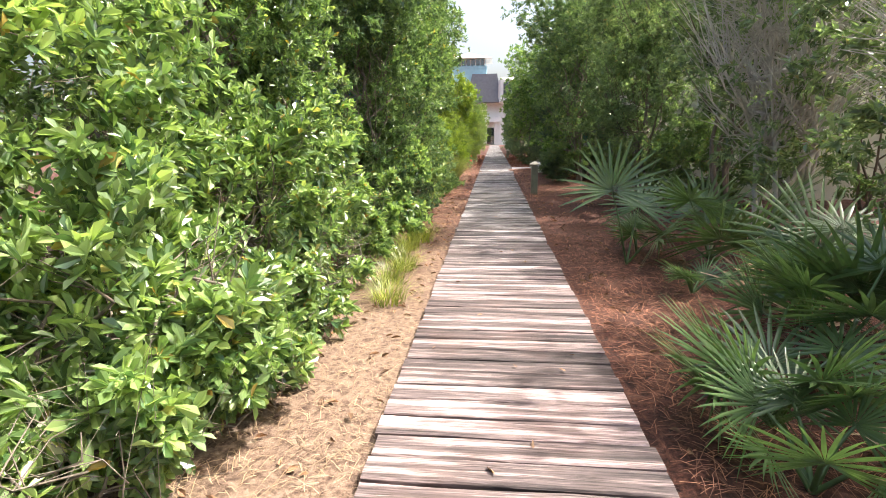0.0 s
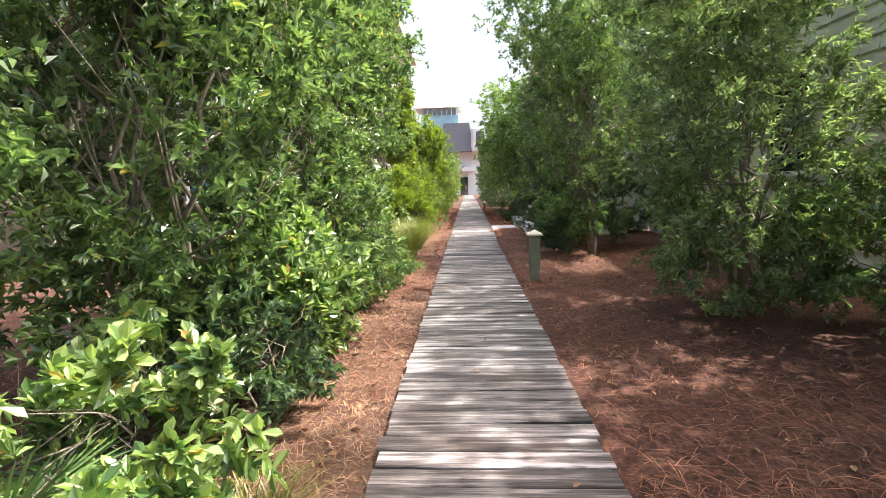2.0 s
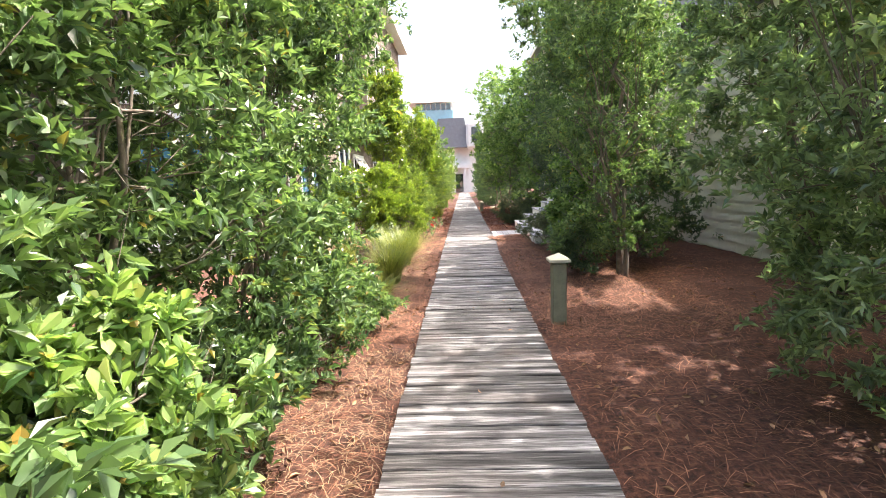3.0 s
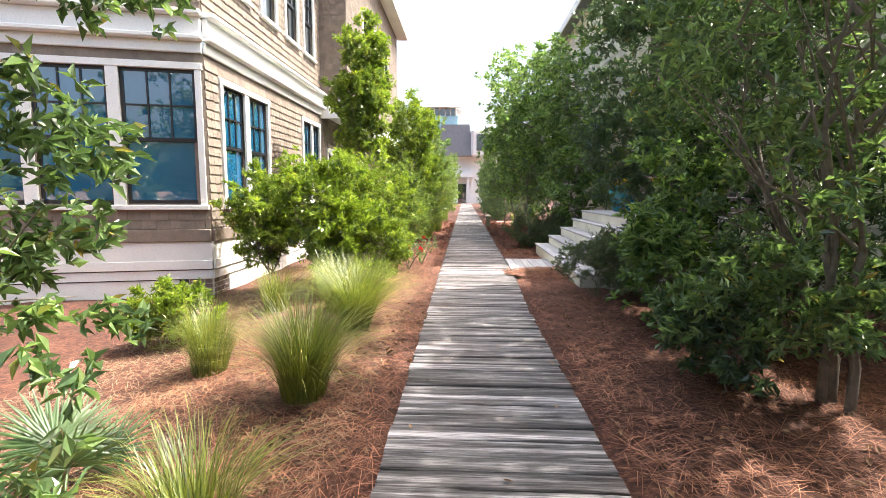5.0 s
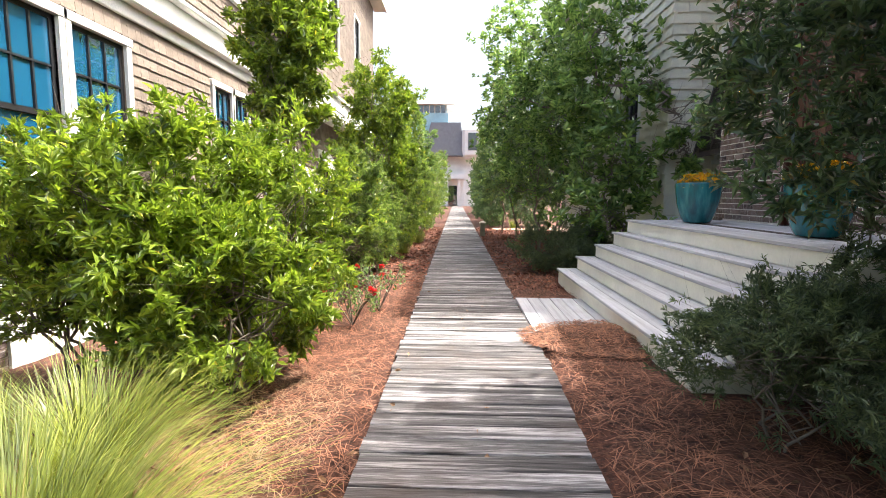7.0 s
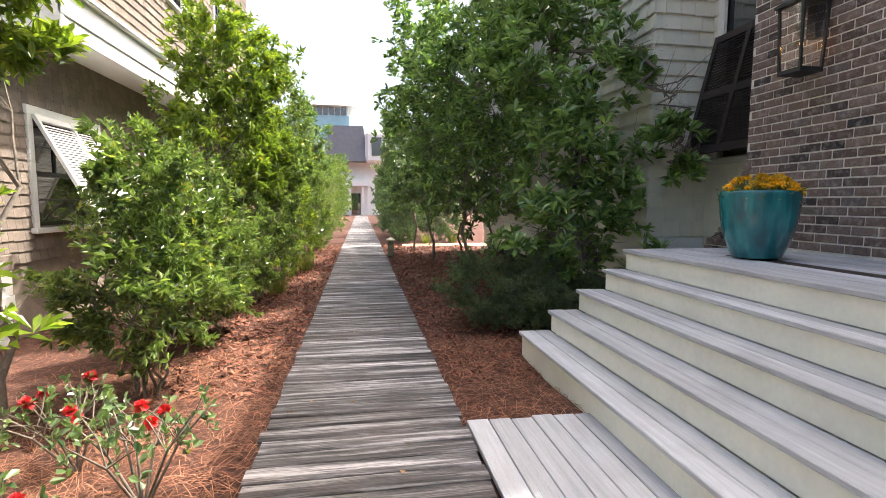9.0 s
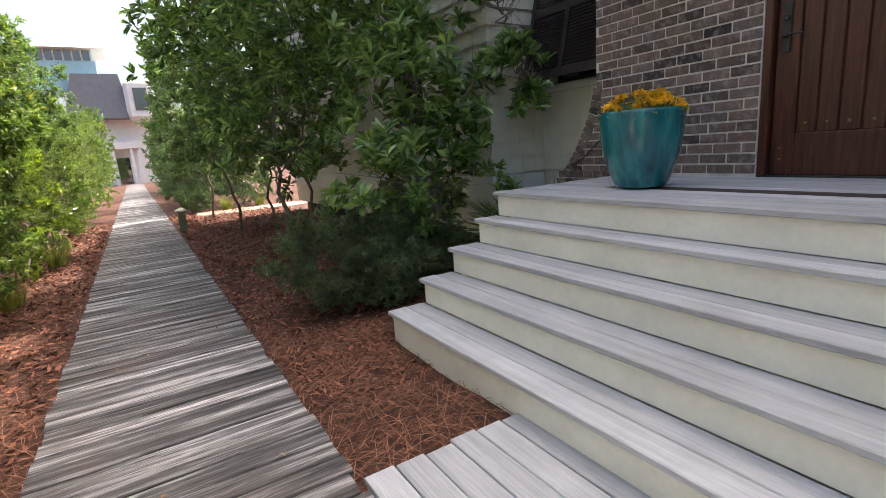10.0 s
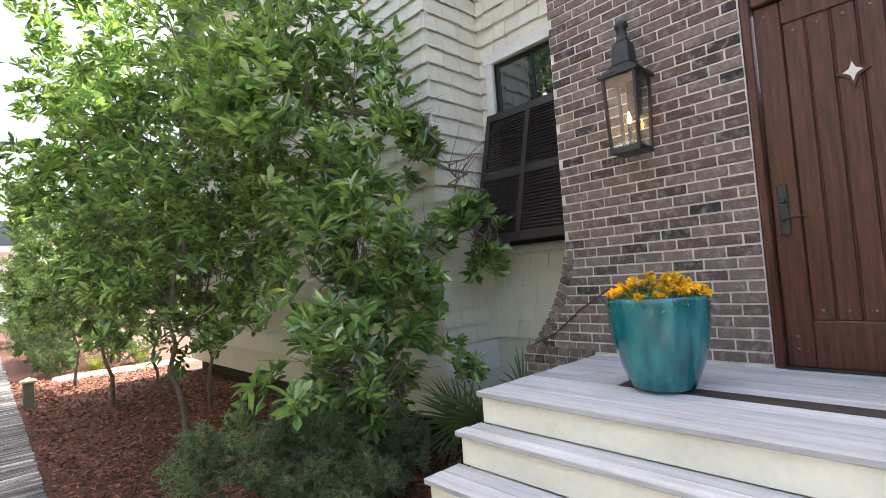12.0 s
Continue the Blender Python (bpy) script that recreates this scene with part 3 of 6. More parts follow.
def wall_with_holes(bm, m, u0, u1, z0, z1, holes, thick):
    """A thick wall whose openings go through."""
    us = sorted({u0, u1, *[h for q in holes for h in q[:2]]})
    zs = sorted({z0, z1, *[h for q in holes for h in q[2:]]})
    for a, b in zip(us, us[1:]):
        run = None
        for c, d in zip(zs, zs[1:]):
            cu, cz = (a + b) / 2, (c + d) / 2
            hole = any(h[0] < cu < h[1] and h[2] < cz < h[3] for h in holes)
            if hole or cu < u0 or cu > u1:
                if run:
                    box(bm, a, b, 0, thick, run[0], run[1], m)
                run = None
            else:
                run = (run[0] if run else c, d)
        if run:
            box(bm, a, b, 0, thick, run[0], run[1], m)


def sash_window(parent, m, u0, u1, z0, z1, glass, split=0.52, cols=3, rows=2, sash=None, casing=0.1, sill=True):
    """A double-hung window: casing, sill, two sashes with glass, muntins in the upper one."""
    sash = sash or M_SASH
    bm = bmesh.new()
    c = casing
    box(bm, u0 - c, u0, -0.045, 0.02, z0 - 0.02, z1 + c, m)
    box(bm, u1, u1 + c, -0.045, 0.02, z0 - 0.02, z1 + c, m)
    box(bm, u0 - c - 0.02, u1 + c + 0.02, -0.055, 0.02, z1, z1 + c * 1.15, m, bevel=0.006)
    w = part("window", bm, M_WHITE, parent, "white cased double-hung window with black sashes")
    if sill:
        part("window_sill", one_box(u0 - c - 0.03, u1 + c + 0.03, -0.085, 0.03, z0 - 0.09, z0 - 0.02, m, bevel=0.008), M_WHITE, w)
    zm = z0 + (z1 - z0) * (1 - split)
    f = 0.05
    for lo, hi, depth in ((z0, zm + 0.02, 0.045), (zm - 0.02, z1, 0.02)):
        bm = bmesh.new()
        box(bm, u0, u0 + f, depth, depth + 0.035, lo, hi, m)
        box(bm, u1 - f, u1, depth, depth + 0.035, lo, hi, m)
        box(bm, u0 + f, u1 - f, depth, depth + 0.035, lo, lo + f * 1.1, m)
        box(bm, u0 + f, u1 - f, depth, depth + 0.035, hi - f * 0.9, hi, m)
        part("sash", bm, sash, w)
        part("pane", one_box(u0 + f, u1 - f, depth + 0.014, depth + 0.02, lo + f, hi - f * 0.9, m), glass, w)
    for k in range(1, cols):
        u = u0 + f + (u1 - u0 - 2 * f) * k / cols
        part("muntin", one_box(u - 0.011, u + 0.011, 0.012, 0.034, zm + 0.03, z1 - f * 0.9, m), sash, w)
    for k in range(1, rows):
        z = zm + 0.03 + (z1 - f - zm - 0.03) * k / rows
        part("muntin", one_box(u0 + f, u1 - f, 0.010, 0.034, z - 0.011, z + 0.011, m), sash, w)
    return w


def louvre_shutter(parent, m, u0, u1, z_top, height, lean, material, label, rails=(0.0, 0.5, 1.0), gap=0.045, stiles=2):
    """A top-hung louvred shutter propped out by `lean` degrees."""
    q = m @ Matrix.Translation((0, -0.06, z_top)) @ Matrix.Rotation(radians(-lean), 4, "X")
    s = None
    for k in range(stiles + 1):
        u = u0 + (u1 - u0) * k / stiles
        a = min(max(u - 0.03, u0), u1 - 0.06)
        bm = one_box(a, a + 0.06, -0.03, 0.012, -height, 0, q)
        if s is None:
            s = part("shutter", bm, material, parent, label)
        else:
            part("stile", bm, material, s)
    for r in rails:
        z = -height * r
        z0 = min(max(z - 0.05, -height), -0.09)
        part("rail", one_box(u0 + 0.061, u1 - 0.061, -0.026, 0.010, z0, z0 + 0.09, q), material, s)
    bm = bmesh.new()
    z = -height + 0.1
    while z < -0.1:
        box(bm, u0 + 0.05, u1 - 0.05, -0.026, 0.024, -0.003, 0.003, q @ Matrix.Translation((0, -0.008, z)) @ Matrix.Rotation(radians(58), 4, "X"))
        z += gap
    tagged(part("slats", bm, material, s), kind="stuff")
    for u in (u0 + 0.08, u1 - 0.08):
        reach = math.sin(radians(lean)) * height * 0.85
        drop = math.cos(radians(lean)) * height * 0.85
        bm = bmesh.new()
        box(bm, u - 0.012, u + 0.012, -reach - 0.05, 0.0, z_top - drop - 0.008, z_top - drop + 0.008, m)
        part("stay", bm, M_BRONZE, s)
    return s


# ---- right-hand house ----
BRICK_X, DOOR_Y0, DOOR_Y1, BRICK_Y1 = 3.86, 21.64, 22.79, 24.24
WIN_X, RET_Y, MAIN_X = 4.45, 25.58, 3.62


def flare(z):
    """How far the brick foot spreads sideways at a height above the porch."""
    h = z - PORCH_Z
    return 0.42 * max(0.0, 1 - h / 0.85) ** 1.7 if h < 0.85 else 0.0


def build_bricks(wall, y0, y1, side, parts_up_to):
    """Running bond with wide pale joints. side: +1 spreads at y1, -1 at y0."""
    course, length, joint = 0.078, 0.212, 0.013
    g = np.random.default_rng(17 if side > 0 else 18)
    variants = {}

    def brick(w):
        key = round(w, 2)
        if key not in variants:
            bm = one_box(-key / 2, key / 2, -0.007, 0.05, -0.0325, 0.0325, bevel=0.004)
            me = bpy.data.meshes.new("brick")
            bm.to_mesh(me)
            bm.free()
            me.materials.append(M_BRICK)
            variants[key] = me
        return variants[key]

    V, F, n, made = [], [], 0, 0
    r = 0
    z = PORCH_Z + 0.02 + course / 2
    while z < 4.9:
        a, b = y0, y1
        if side > 0:
            b = y1 + flare(z)
        else:
            a = y0 - flare(z)
        y = a - (0.0 if r % 2 else length * (0.5 if r % 4 else 0.3))
        while y < b:
            c, d = max(y, a), min(y + length, b)
            if d - c > 0.035:
                w = max(0.03, round(d - c - joint, 2))
                if made < parts_up_to:
                    ob = new("brick", brick(w))
                    ob.parent = wall
                    ob.matrix_basis = pose(BRICK_X + g.uniform(-0.003, 0.003), (c + d) / 2, z, g.normal() * 0.3, 0, -90 + g.normal() * 0.4)
                    made += 1
                else:
                    bm = one_box(-0.007 + BRICK_X, BRICK_X + 0.05, (c + d) / 2 - w / 2, (c + d) / 2 + w / 2, z - 0.033, z + 0.033)
                    vs = np.array([v.co for v in bm.verts])
                    bm.verts.index_update()
                    fs = np.array([[v.index for v in f.verts] for f in bm.faces])
                    bm.free()
                    V.append(vs); F.append(fs + n); n += len(vs)
            y += length
        r += 1
        z += course
    if V:
        tagged(mesh_object("bricks", mesh_from("bricks", np.concatenate(V), np.concatenate(F)), M_BRICK, wall), kind="stuff")


def build_right_house():
    h = thing("entry_house", "cream shingled house with a brown brick entry", "house")
    top = 7.1
    # brick entry, mortar core stepped out at the spreading foot
    bm = bmesh.new()
    box(bm, BRICK_X + 0.001, WIN_X + 0.25, DOOR_Y1, BRICK_Y1, 0.0, 4.9)
    z = PORCH_Z
    while z < PORCH_Z + 0.8:
        if flare(z + 0.04) > 0.02:
            box(bm, BRICK_X + 0.001, WIN_X, BRICK_Y1, BRICK_Y1 + flare(z + 0.04) - 0.01, z, z + 0.0765)
        z += 0.077
    north = part("brick_wall", bm, M_MORTAR, h, "brown brick wall with pale mortar joints")
    build_bricks(north, DOOR_Y1, BRICK_Y1, 1, 300)
    # slanting bricks along the spreading edge
    for k in range(13):
        z = PORCH_Z + 0.07 + k * 0.06
        s = flare(z)
        ang = math.degrees(math.atan2(flare(z - 0.03) - flare(z + 0.03), 0.06))
        part("edge_brick", one_box(-0.05, 0.05, -0.016, 0.06, -0.025, 0.025, pose(BRICK_X, BRICK_Y1 + s - 0.02, z, 0, 0, -90) @ Matrix.Rotation(radians(ang), 4, "Y"), bevel=0.004), M_BRICK, north)
    part("foot_core", one_box(BRICK_X - 0.03, BRICK_X + 0.06, BRICK_Y1 - 0.19, BRICK_Y1 + 0.49, PORCH_Z - 0.3, PORCH_Z + 0.03), M_MORTAR, north)
    for r in range(4):
        for k in range(6):
            y = BRICK_Y1 - 0.2 + k * 0.113 + (0.03 if r % 2 else 0)
            part("foot_brick", one_box(BRICK_X - 0.045, BRICK_X + 0.05, y + 0.006, y + 0.107, PORCH_Z + 0.045 - r * 0.078 - 0.066, PORCH_Z + 0.045 - r * 0.078, bevel=0.005), M_BRICK, north)
    bm = one_box(BRICK_X + 0.001, WIN_X + 0.25, 20.2, DOOR_Y0, 0.0, 4.9)
    south = part("brick_wall", bm, M_MORTAR, h, "brown brick wall with pale mortar joints")
    build_bricks(south, 20.2, DOOR_Y0, -1, 200)
    part("brick_lintel", one_box(BRICK_X + 0.001, WIN_X, DOOR_Y0, DOOR_Y1, 4.05, 4.9), M_BRICK, h)
    # walls
    m_win = wall_matrix(WIN_X, RET_Y, -90)
    hole = (0.22, 1.22, 1.95, 4.02)
    bm = bmesh.new()
    wall_with_holes(bm, m_win, 0, 1.34, 0.2, top, [hole], 0.2)
    w = part("wall", bm, M_CREAM, h, "cream shingled wall")
    shingle_wall(w, m_win, 0, 1.34, 0.95, top, [(hole[0] - 0.1, hole[1] + 0.1, 1.85, hole[3] + 0.12)], 0.185, (0.16, 0.2, 0.25, 0.3), M_CREAM, 60, 3)
    sash_window(h, m_win, *hole, M_GLASS_DARK, cols=2, rows=1, casing=0.1)
    louvre_shutter(h, m_win, 0.14, 1.28, 3.42, 1.5, 14, M_BRONZE, "dark bronze louvred shutter propped open", rails=(0.0, 0.5, 1.0), gap=0.036, stiles=2)
    m_ret = wall_matrix(MAIN_X, RET_Y, 0)
    w = part("wall", one_box(0.16, WIN_X - MAIN_X, 0, 0.18, 0.2, top, m_ret), M_CREAM, h)
    shingle_wall(w, m_ret, 0, WIN_X - MAIN_X - 0.003, 0.95, top, [], 0.185, (0.16, 0.2, 0.25, 0.3), M_CREAM, 120, 4)
    part("water_table", one_box(-0.03, WIN_X - MAIN_X - 0.03, -0.028, -0.001, 0.62, 0.93, m_ret, bevel=0.005), M_WHITE, h)
    m_main = wall_matrix(MAIN_X, 34.0, -90)
    hole2 = (6.1, 7.0, 1.7, 3.5)
    bm = bmesh.new()
    wall_with_holes(bm, m_main, 0, 34.0 - RET_Y, 0.2, top, [hole2], 0.16)
    w = part("wall", bm, M_CREAM, h)
    shingle_wall(w, m_main, 0, 34.0 - RET_Y + 0.034, 0.95, top, [(hole2[0] - 0.1, hole2[1] + 0.1, 1.6, 3.62)], 0.185, (0.2, 0.26, 0.32), M_CREAM, 0, 5)
    sash_window(h, m_main, *hole2, M_GLASS_DARK, cols=3, rows=2)
    part("water_table", one_box(0, 34.0 - RET_Y + 0.03, -0.03, -0.001, 0.62, 0.93, m_main, bevel=0.005), M_WHITE, h)
    # recessed block, coloured dark to stand in for the shaded void below the wall
    part("foundation", one_box(MAIN_X + 0.22, 8.5, RET_Y + 0.22, 34.0, -0.3, 0.5), M_SOIL_VOID, h)
    part("end_wall", one_box(3.79, 9.0, 33.9, 34.0, 0.5, top), M_CREAM, h)
    # near wing
    m_near = wall_matrix(4.75, 20.2, -90)
    hole3 = (5.0, 6.0, 1.4, 3.1)
    bm = bmesh.new()
    wing = 4.1
    wall_with_holes(bm, m_near, 0, 8.2, -0.2, wing, [hole3], 0.2)
    w = part("wall", bm, M_CREAM, h)
    shingle_wall(w, m_near, 0, 8.2, 0.0, wing, [(hole3[0] - 0.1, hole3[1] + 0.1, 1.3, 3.2)], 0.185, (0.3, 0.45, 0.6), M_CREAM, 0, 6)
    sash_window(h, m_near, *hole3, M_GLASS_DARK)
    part("end_wall", one_box(4.96, 9.0, 12.0, 12.15, -0.2, wing), M_CREAM, h)
    # roofs
    part("entry_roof", one_box(3.55, 7.2, 19.9, 23.15, 4.92, 5.08, bevel=0.02), M_ROOF, h)
    part("upper_wall", one_box(BRICK_X + 0.04, 4.45, 23.2, 24.235, 4.902, top), M_CREAM, h)
    part("roof", one_box(3.2, 9.3, 23.15, 34.4, top + 0.002, top + 0.2, bevel=0.02), M_ROOF, h)
    part("roof", one_box(4.5, 9.3, 11.7, 19.88, wing + 0.002, wing + 0.2, bevel=0.02), M_ROOF, h)
    part("fascia", one_box(3.17, 3.2, 23.15, 34.4, top - 0.1, top + 0.15), M_WHITE, h)
    part("back_wall", one_box(8.8, 9.0, 12.16, 23.1, -0.2, wing), M_CREAM, h)
    part("back_wall", one_box(8.8, 9.0, 23.104, 33.89, -0.2, top), M_CREAM, h)
    return h


build_right_house()


def build_door():
    d = thing("front_door", "mahogany plank door with dark studs and a diamond light", "door", kind="structure")
    x = BRICK_X + 0.05
    z0, z1 = PORCH_Z, 4.04
    fw = 0.06
    for a, b in ((DOOR_Y0, DOOR_Y0 + fw), (DOOR_Y1 - fw, DOOR_Y1)):
        part("jamb", one_box(x - 0.04, x + 0.12, a + 0.004, b, z0, z1, bevel=0.008), M_DOOR, d)
    part("head", one_box(x - 0.04, x + 0.12, DOOR_Y0 + fw, DOOR_Y1 - fw, 3.92, z1 - 0.002, bevel=0.008), M_DOOR, d)
    part("transom_bar", one_box(x - 0.03, x + 0.12, DOOR_Y0 + fw, DOOR_Y1 - fw, 3.28, 3.37, bevel=0.008), M_DOOR, d)
    part("transom_panel", one_box(x + 0.03, x + 0.08, DOOR_Y0 + fw, DOOR_Y1 - fw, 3.37, 3.92), M_DOOR, d)
    for a, b in ((DOOR_Y0 + fw + 0.08, (DOOR_Y0 + DOOR_Y1) / 2 - 0.04), ((DOOR_Y0 + DOOR_Y1) / 2 + 0.04, DOOR_Y1 - fw - 0.08)):
        part("raised_panel", one_box(x, x + 0.04, a, b, 3.46, 3.84, bevel=0.02), M_DOOR, d)
    y0, y1 = DOOR_Y0 + fw + 0.004, DOOR_Y1 - fw - 0.004
    leaf = part("door_leaf", one_box(x + 0.035, x + 0.085, y0, y1, z0 + 0.01, 3.275), M_DOOR, d)
    s = 0.145
    part("stile", one_box(x + 0.012, x + 0.034, y0, y0 + s, z0 + 0.01, 3.275, bevel=0.006), M_DOOR, leaf)
    part("stile", one_box(x + 0.012, x + 0.034, y1 - s, y1, z0 + 0.01, 3.275, bevel=0.006), M_DOOR, leaf)
    part("rail", one_box(x + 0.012, x + 0.034, y0 + s, y1 - s, z0 + 0.01, z0 + 0.30, bevel=0.006), M_DOOR, leaf)
    part("rail", one_box(x + 0.012, x + 0.034, y0 + s, y1 - s, 3.12, 3.275, bevel=0.006), M_DOOR, leaf)
    n = 6
    pw = (y1 - y0 - 2 * s) / n
    for k in range(n):
        a = y0 + s + k * pw
        part("plank", one_box(x + 0.020, x + 0.034, a + 0.004, a + pw - 0.004, z0 + 0.30, 3.12, bevel=0.006), M_DOOR, leaf)
        for zz in (z0 + 0.36, 3.06):
            bm = lathe([(0.013, 0), (0.012, 0.005), (0.007, 0.010), (0.001, 0.012)], 10)
            bmesh.ops.transform(bm, matrix=pose(x + 0.020, a + pw / 2, zz, 0, -90, 0), verts=bm.verts)
            part("stud", bm, M_STUD, leaf, smooth=True)
    for yy, zz in ((y1 - 0.06, 3.2), (y1 - 0.06, z0 + 0.12), (y1 - 0.06, z0 + 0.2)):
        bm = lathe([(0.012, 0), (0.011, 0.005), (0.006, 0.010), (0.001, 0.012)], 10)
        bmesh.ops.transform(bm, matrix=pose(x + 0.012, yy, zz, 0, -90, 0), verts=bm.verts)
        part("stud", bm, M_STUD, leaf, smooth=True)
    # diamond light with concave sides
    yc, zc = 22.26, 2.70
    for name, size, thick, mat in (("diamond_frame", 0.105, 0.020, M_DOOR), ("diamond_pane", 0.062, 0.024, M_WHITE)):
        bm = bmesh.new()
        pts = []
        for q in range(4):
            a0, a1 = q * math.pi / 2, (q + 1) * math.pi / 2
            p0, p1 = Vector((math.cos(a0), math.sin(a0))), Vector((math.cos(a1), math.sin(a1)))
            for k in range(5):
                t = k / 5
                p = p0.lerp(p1, t) * (1 - 0.35 * math.sin(math.pi * t))
                pts.append(p)
        low = [bm.verts.new((x + 0.02, yc + p.x * size * 0.8, zc + p.y * size)) for p in pts]
        high = [bm.verts.new((x + 0.02 - thick, yc + p.x * size * 0.76, zc + p.y * size * 0.95)) for p in pts]
        bm.faces.new(high)
        for k in range(len(pts)):
            j = (k + 1) % len(pts)
            bm.faces.new((low[k], low[j], high[j], high[k]))
        bmesh.ops.recalc_face_normals(bm, faces=bm.faces)
        part(name, bm, mat, leaf)
    # long lever handle plate
    yh, zh = y1 - 0.06, 1.94
    plate = part("handle_plate", one_box(x - 0.002, x + 0.012, yh - 0.028, yh + 0.028, zh - 0.16, zh + 0.16, bevel=0.005), M_IRON, leaf)
    v, f = tubes([[(np.array((x - 0.002, yh, zh - 0.06)), 0.011), (np.array((x - 0.055, yh, zh - 0.06)), 0.011), (np.array((x - 0.062, yh - 0.03, zh - 0.058)), 0.009), (np.array((x - 0.058, yh - 0.08, zh - 0.052)), 0.008), (np.array((x - 0.062, yh - 0.13, zh - 0.062)), 0.006)]], 8)
    mesh_object("lever", mesh_from("lever", v, f, True), M_IRON, plate)
    bm = lathe([(0.02, 0), (0.02, 0.008), (0.012, 0.016), (0.002, 0.016)], 14)
    bmesh.ops.transform(bm, matrix=pose(x - 0.002, yh, zh + 0.06, 0, -90, 0), verts=bm.verts)
    part("keyhole", bm, M_IRON, plate)
    part("threshold", one_box(x - 0.05, x + 0.1, DOOR_Y0 + fw, DOOR_Y1 - fw, z0 + 0.001, z0 + 0.011), M_IRON, d)


build_door()


def build_lantern():
    """Tapered gas lantern on the brick wall."""
    bx, by, z = BRICK_X - 0.02, 23.50, 2.47
    t = thing("wall_lantern", "dark aged copper gas lantern with a lit flame", "wall lamp", pose(bx - 0.17, by, z) @ Matrix.Diagonal((0.8, 0.8, 1, 1)))

    def ring(w0, w1, z0, z1):
        bm = bmesh.new()
        a = [bm.verts.new((sx * w0, sy * w0, z0)) for sx, sy in ((-1, -1), (1, -1), (1, 1), (-1, 1))]
        b = [bm.verts.new((sx * w1, sy * w1, z1)) for sx, sy in ((-1, -1), (1, -1), (1, 1), (-1, 1))]
        for k in range(4):
            bm.faces.new((a[k], a[(k + 1) % 4], b[(k + 1) % 4], b[k]))
        bm.faces.new(a[::-1])
        bm.faces.new(b)
        return bm

    part("base", ring(0.14, 0.14, 0, 0.035), M_IRON, t)
    for sx, sy in ((-1, -1), (1, -1), (1, 1), (-1, 1)):
        bm = bmesh.new()
        vs = []
        for zz, w in ((0.035, 0.128), (0.56, 0.15)):
            vs.append([bm.verts.new((sx * w + dx * 0.012, sy * w + dy * 0.012, zz)) for dx, dy in ((-1, -1), (1, -1), (1, 1), (-1, 1))])
        for k in range(4):
            bm.faces.new((vs[0][k], vs[0][(k + 1) % 4], vs[1][(k + 1) % 4], vs[1][k]))
        part("corner_bar", bm, M_IRON, t)
    glass = bpy.data.materials.new("clear_lantern_glass")
    glass.use_nodes = True
    gt = glass.node_tree
    clear = gt.nodes.new("ShaderNodeBsdfTransparent")
    gloss = gt.nodes.new("ShaderNodeBsdfGlossy")
    gloss.inputs["Roughness"].default_value = 0.03
    both = gt.nodes.new("ShaderNodeMixShader")
    both.inputs[0].default_value = 0.07
    gt.links.new(clear.outputs[0], both.inputs[1])
    gt.links.new(gloss.outputs[0], both.inputs[2])
    gt.links.new(both.outputs[0], gt.nodes["Material Output"].inputs[0])
    for ang in range(4):
        bm = bmesh.new()
        q = [bm.verts.new(p) for p in ((-0.116, -0.128, 0.04), (0.116, -0.128, 0.04), (0.138, -0.149, 0.555), (-0.138, -0.149, 0.555))]
        q2 = [bm.verts.new(v.co + Vector((0, 0.004, 0))) for v in q]
        bm.faces.new(q)
        bm.faces.new(q2[::-1])
        for k in range(4):
            bm.faces.new((q[k], q2[k], q2[(k + 1) % 4], q[(k + 1) % 4]))
        bmesh.ops.transform(bm, matrix=Matrix.Rotation(radians(90 * ang), 4, "Z"), verts=bm.verts)
        ob = part("glass_pane", bm, glass, t, "clear glass")
        ob.visible_shadow = False
    part("eave", ring(0.185, 0.185, 0.56, 0.585), M_IRON, t)
    part("roof", ring(0.178, 0.075, 0.585, 0.66), M_IRON, t)
    part("chimney", ring(0.085, 0.07, 0.66, 0.82), M_IRON, t)
    bm = lathe([(0.075, 0.82), (0.05, 0.86), (0.045, 0.93), (0.06, 0.94), (0.062, 0.965), (0.05, 0.985), (0.002, 0.99)], 16)
    part("finial", bm, M_IRON, t, smooth=True)
    part("wall_bracket", one_box(0.10, 0.212, -0.05, 0.05, 0.30, 0.62), M_IRON, t)
    part("burner", lathe([(0.02, 0.035), (0.018, 0.2), (0.026, 0.21), (0.01, 0.22)], 12), M_IRON, t)
    fm = bpy.data.materials.new("gas_flame")
    fm.use_nodes = True
    fb = fm.node_tree.nodes["Principled BSDF"]
    fb.inputs["Base Color"].default_value = (1, 0.5, 0.15, 1)
    fb.inputs["Emission Color"].default_value = (1, 0.48, 0.12, 1)
    fb.inputs["Emission Strength"].default_value = 5
    bm = lathe([(0.004, 0.22), (0.018, 0.235), (0.02, 0.255), (0.011, 0.285), (0.001, 0.315)], 10)
    part("flame", bm, fm, t, "small orange gas flame", smooth=True)


build_lantern()


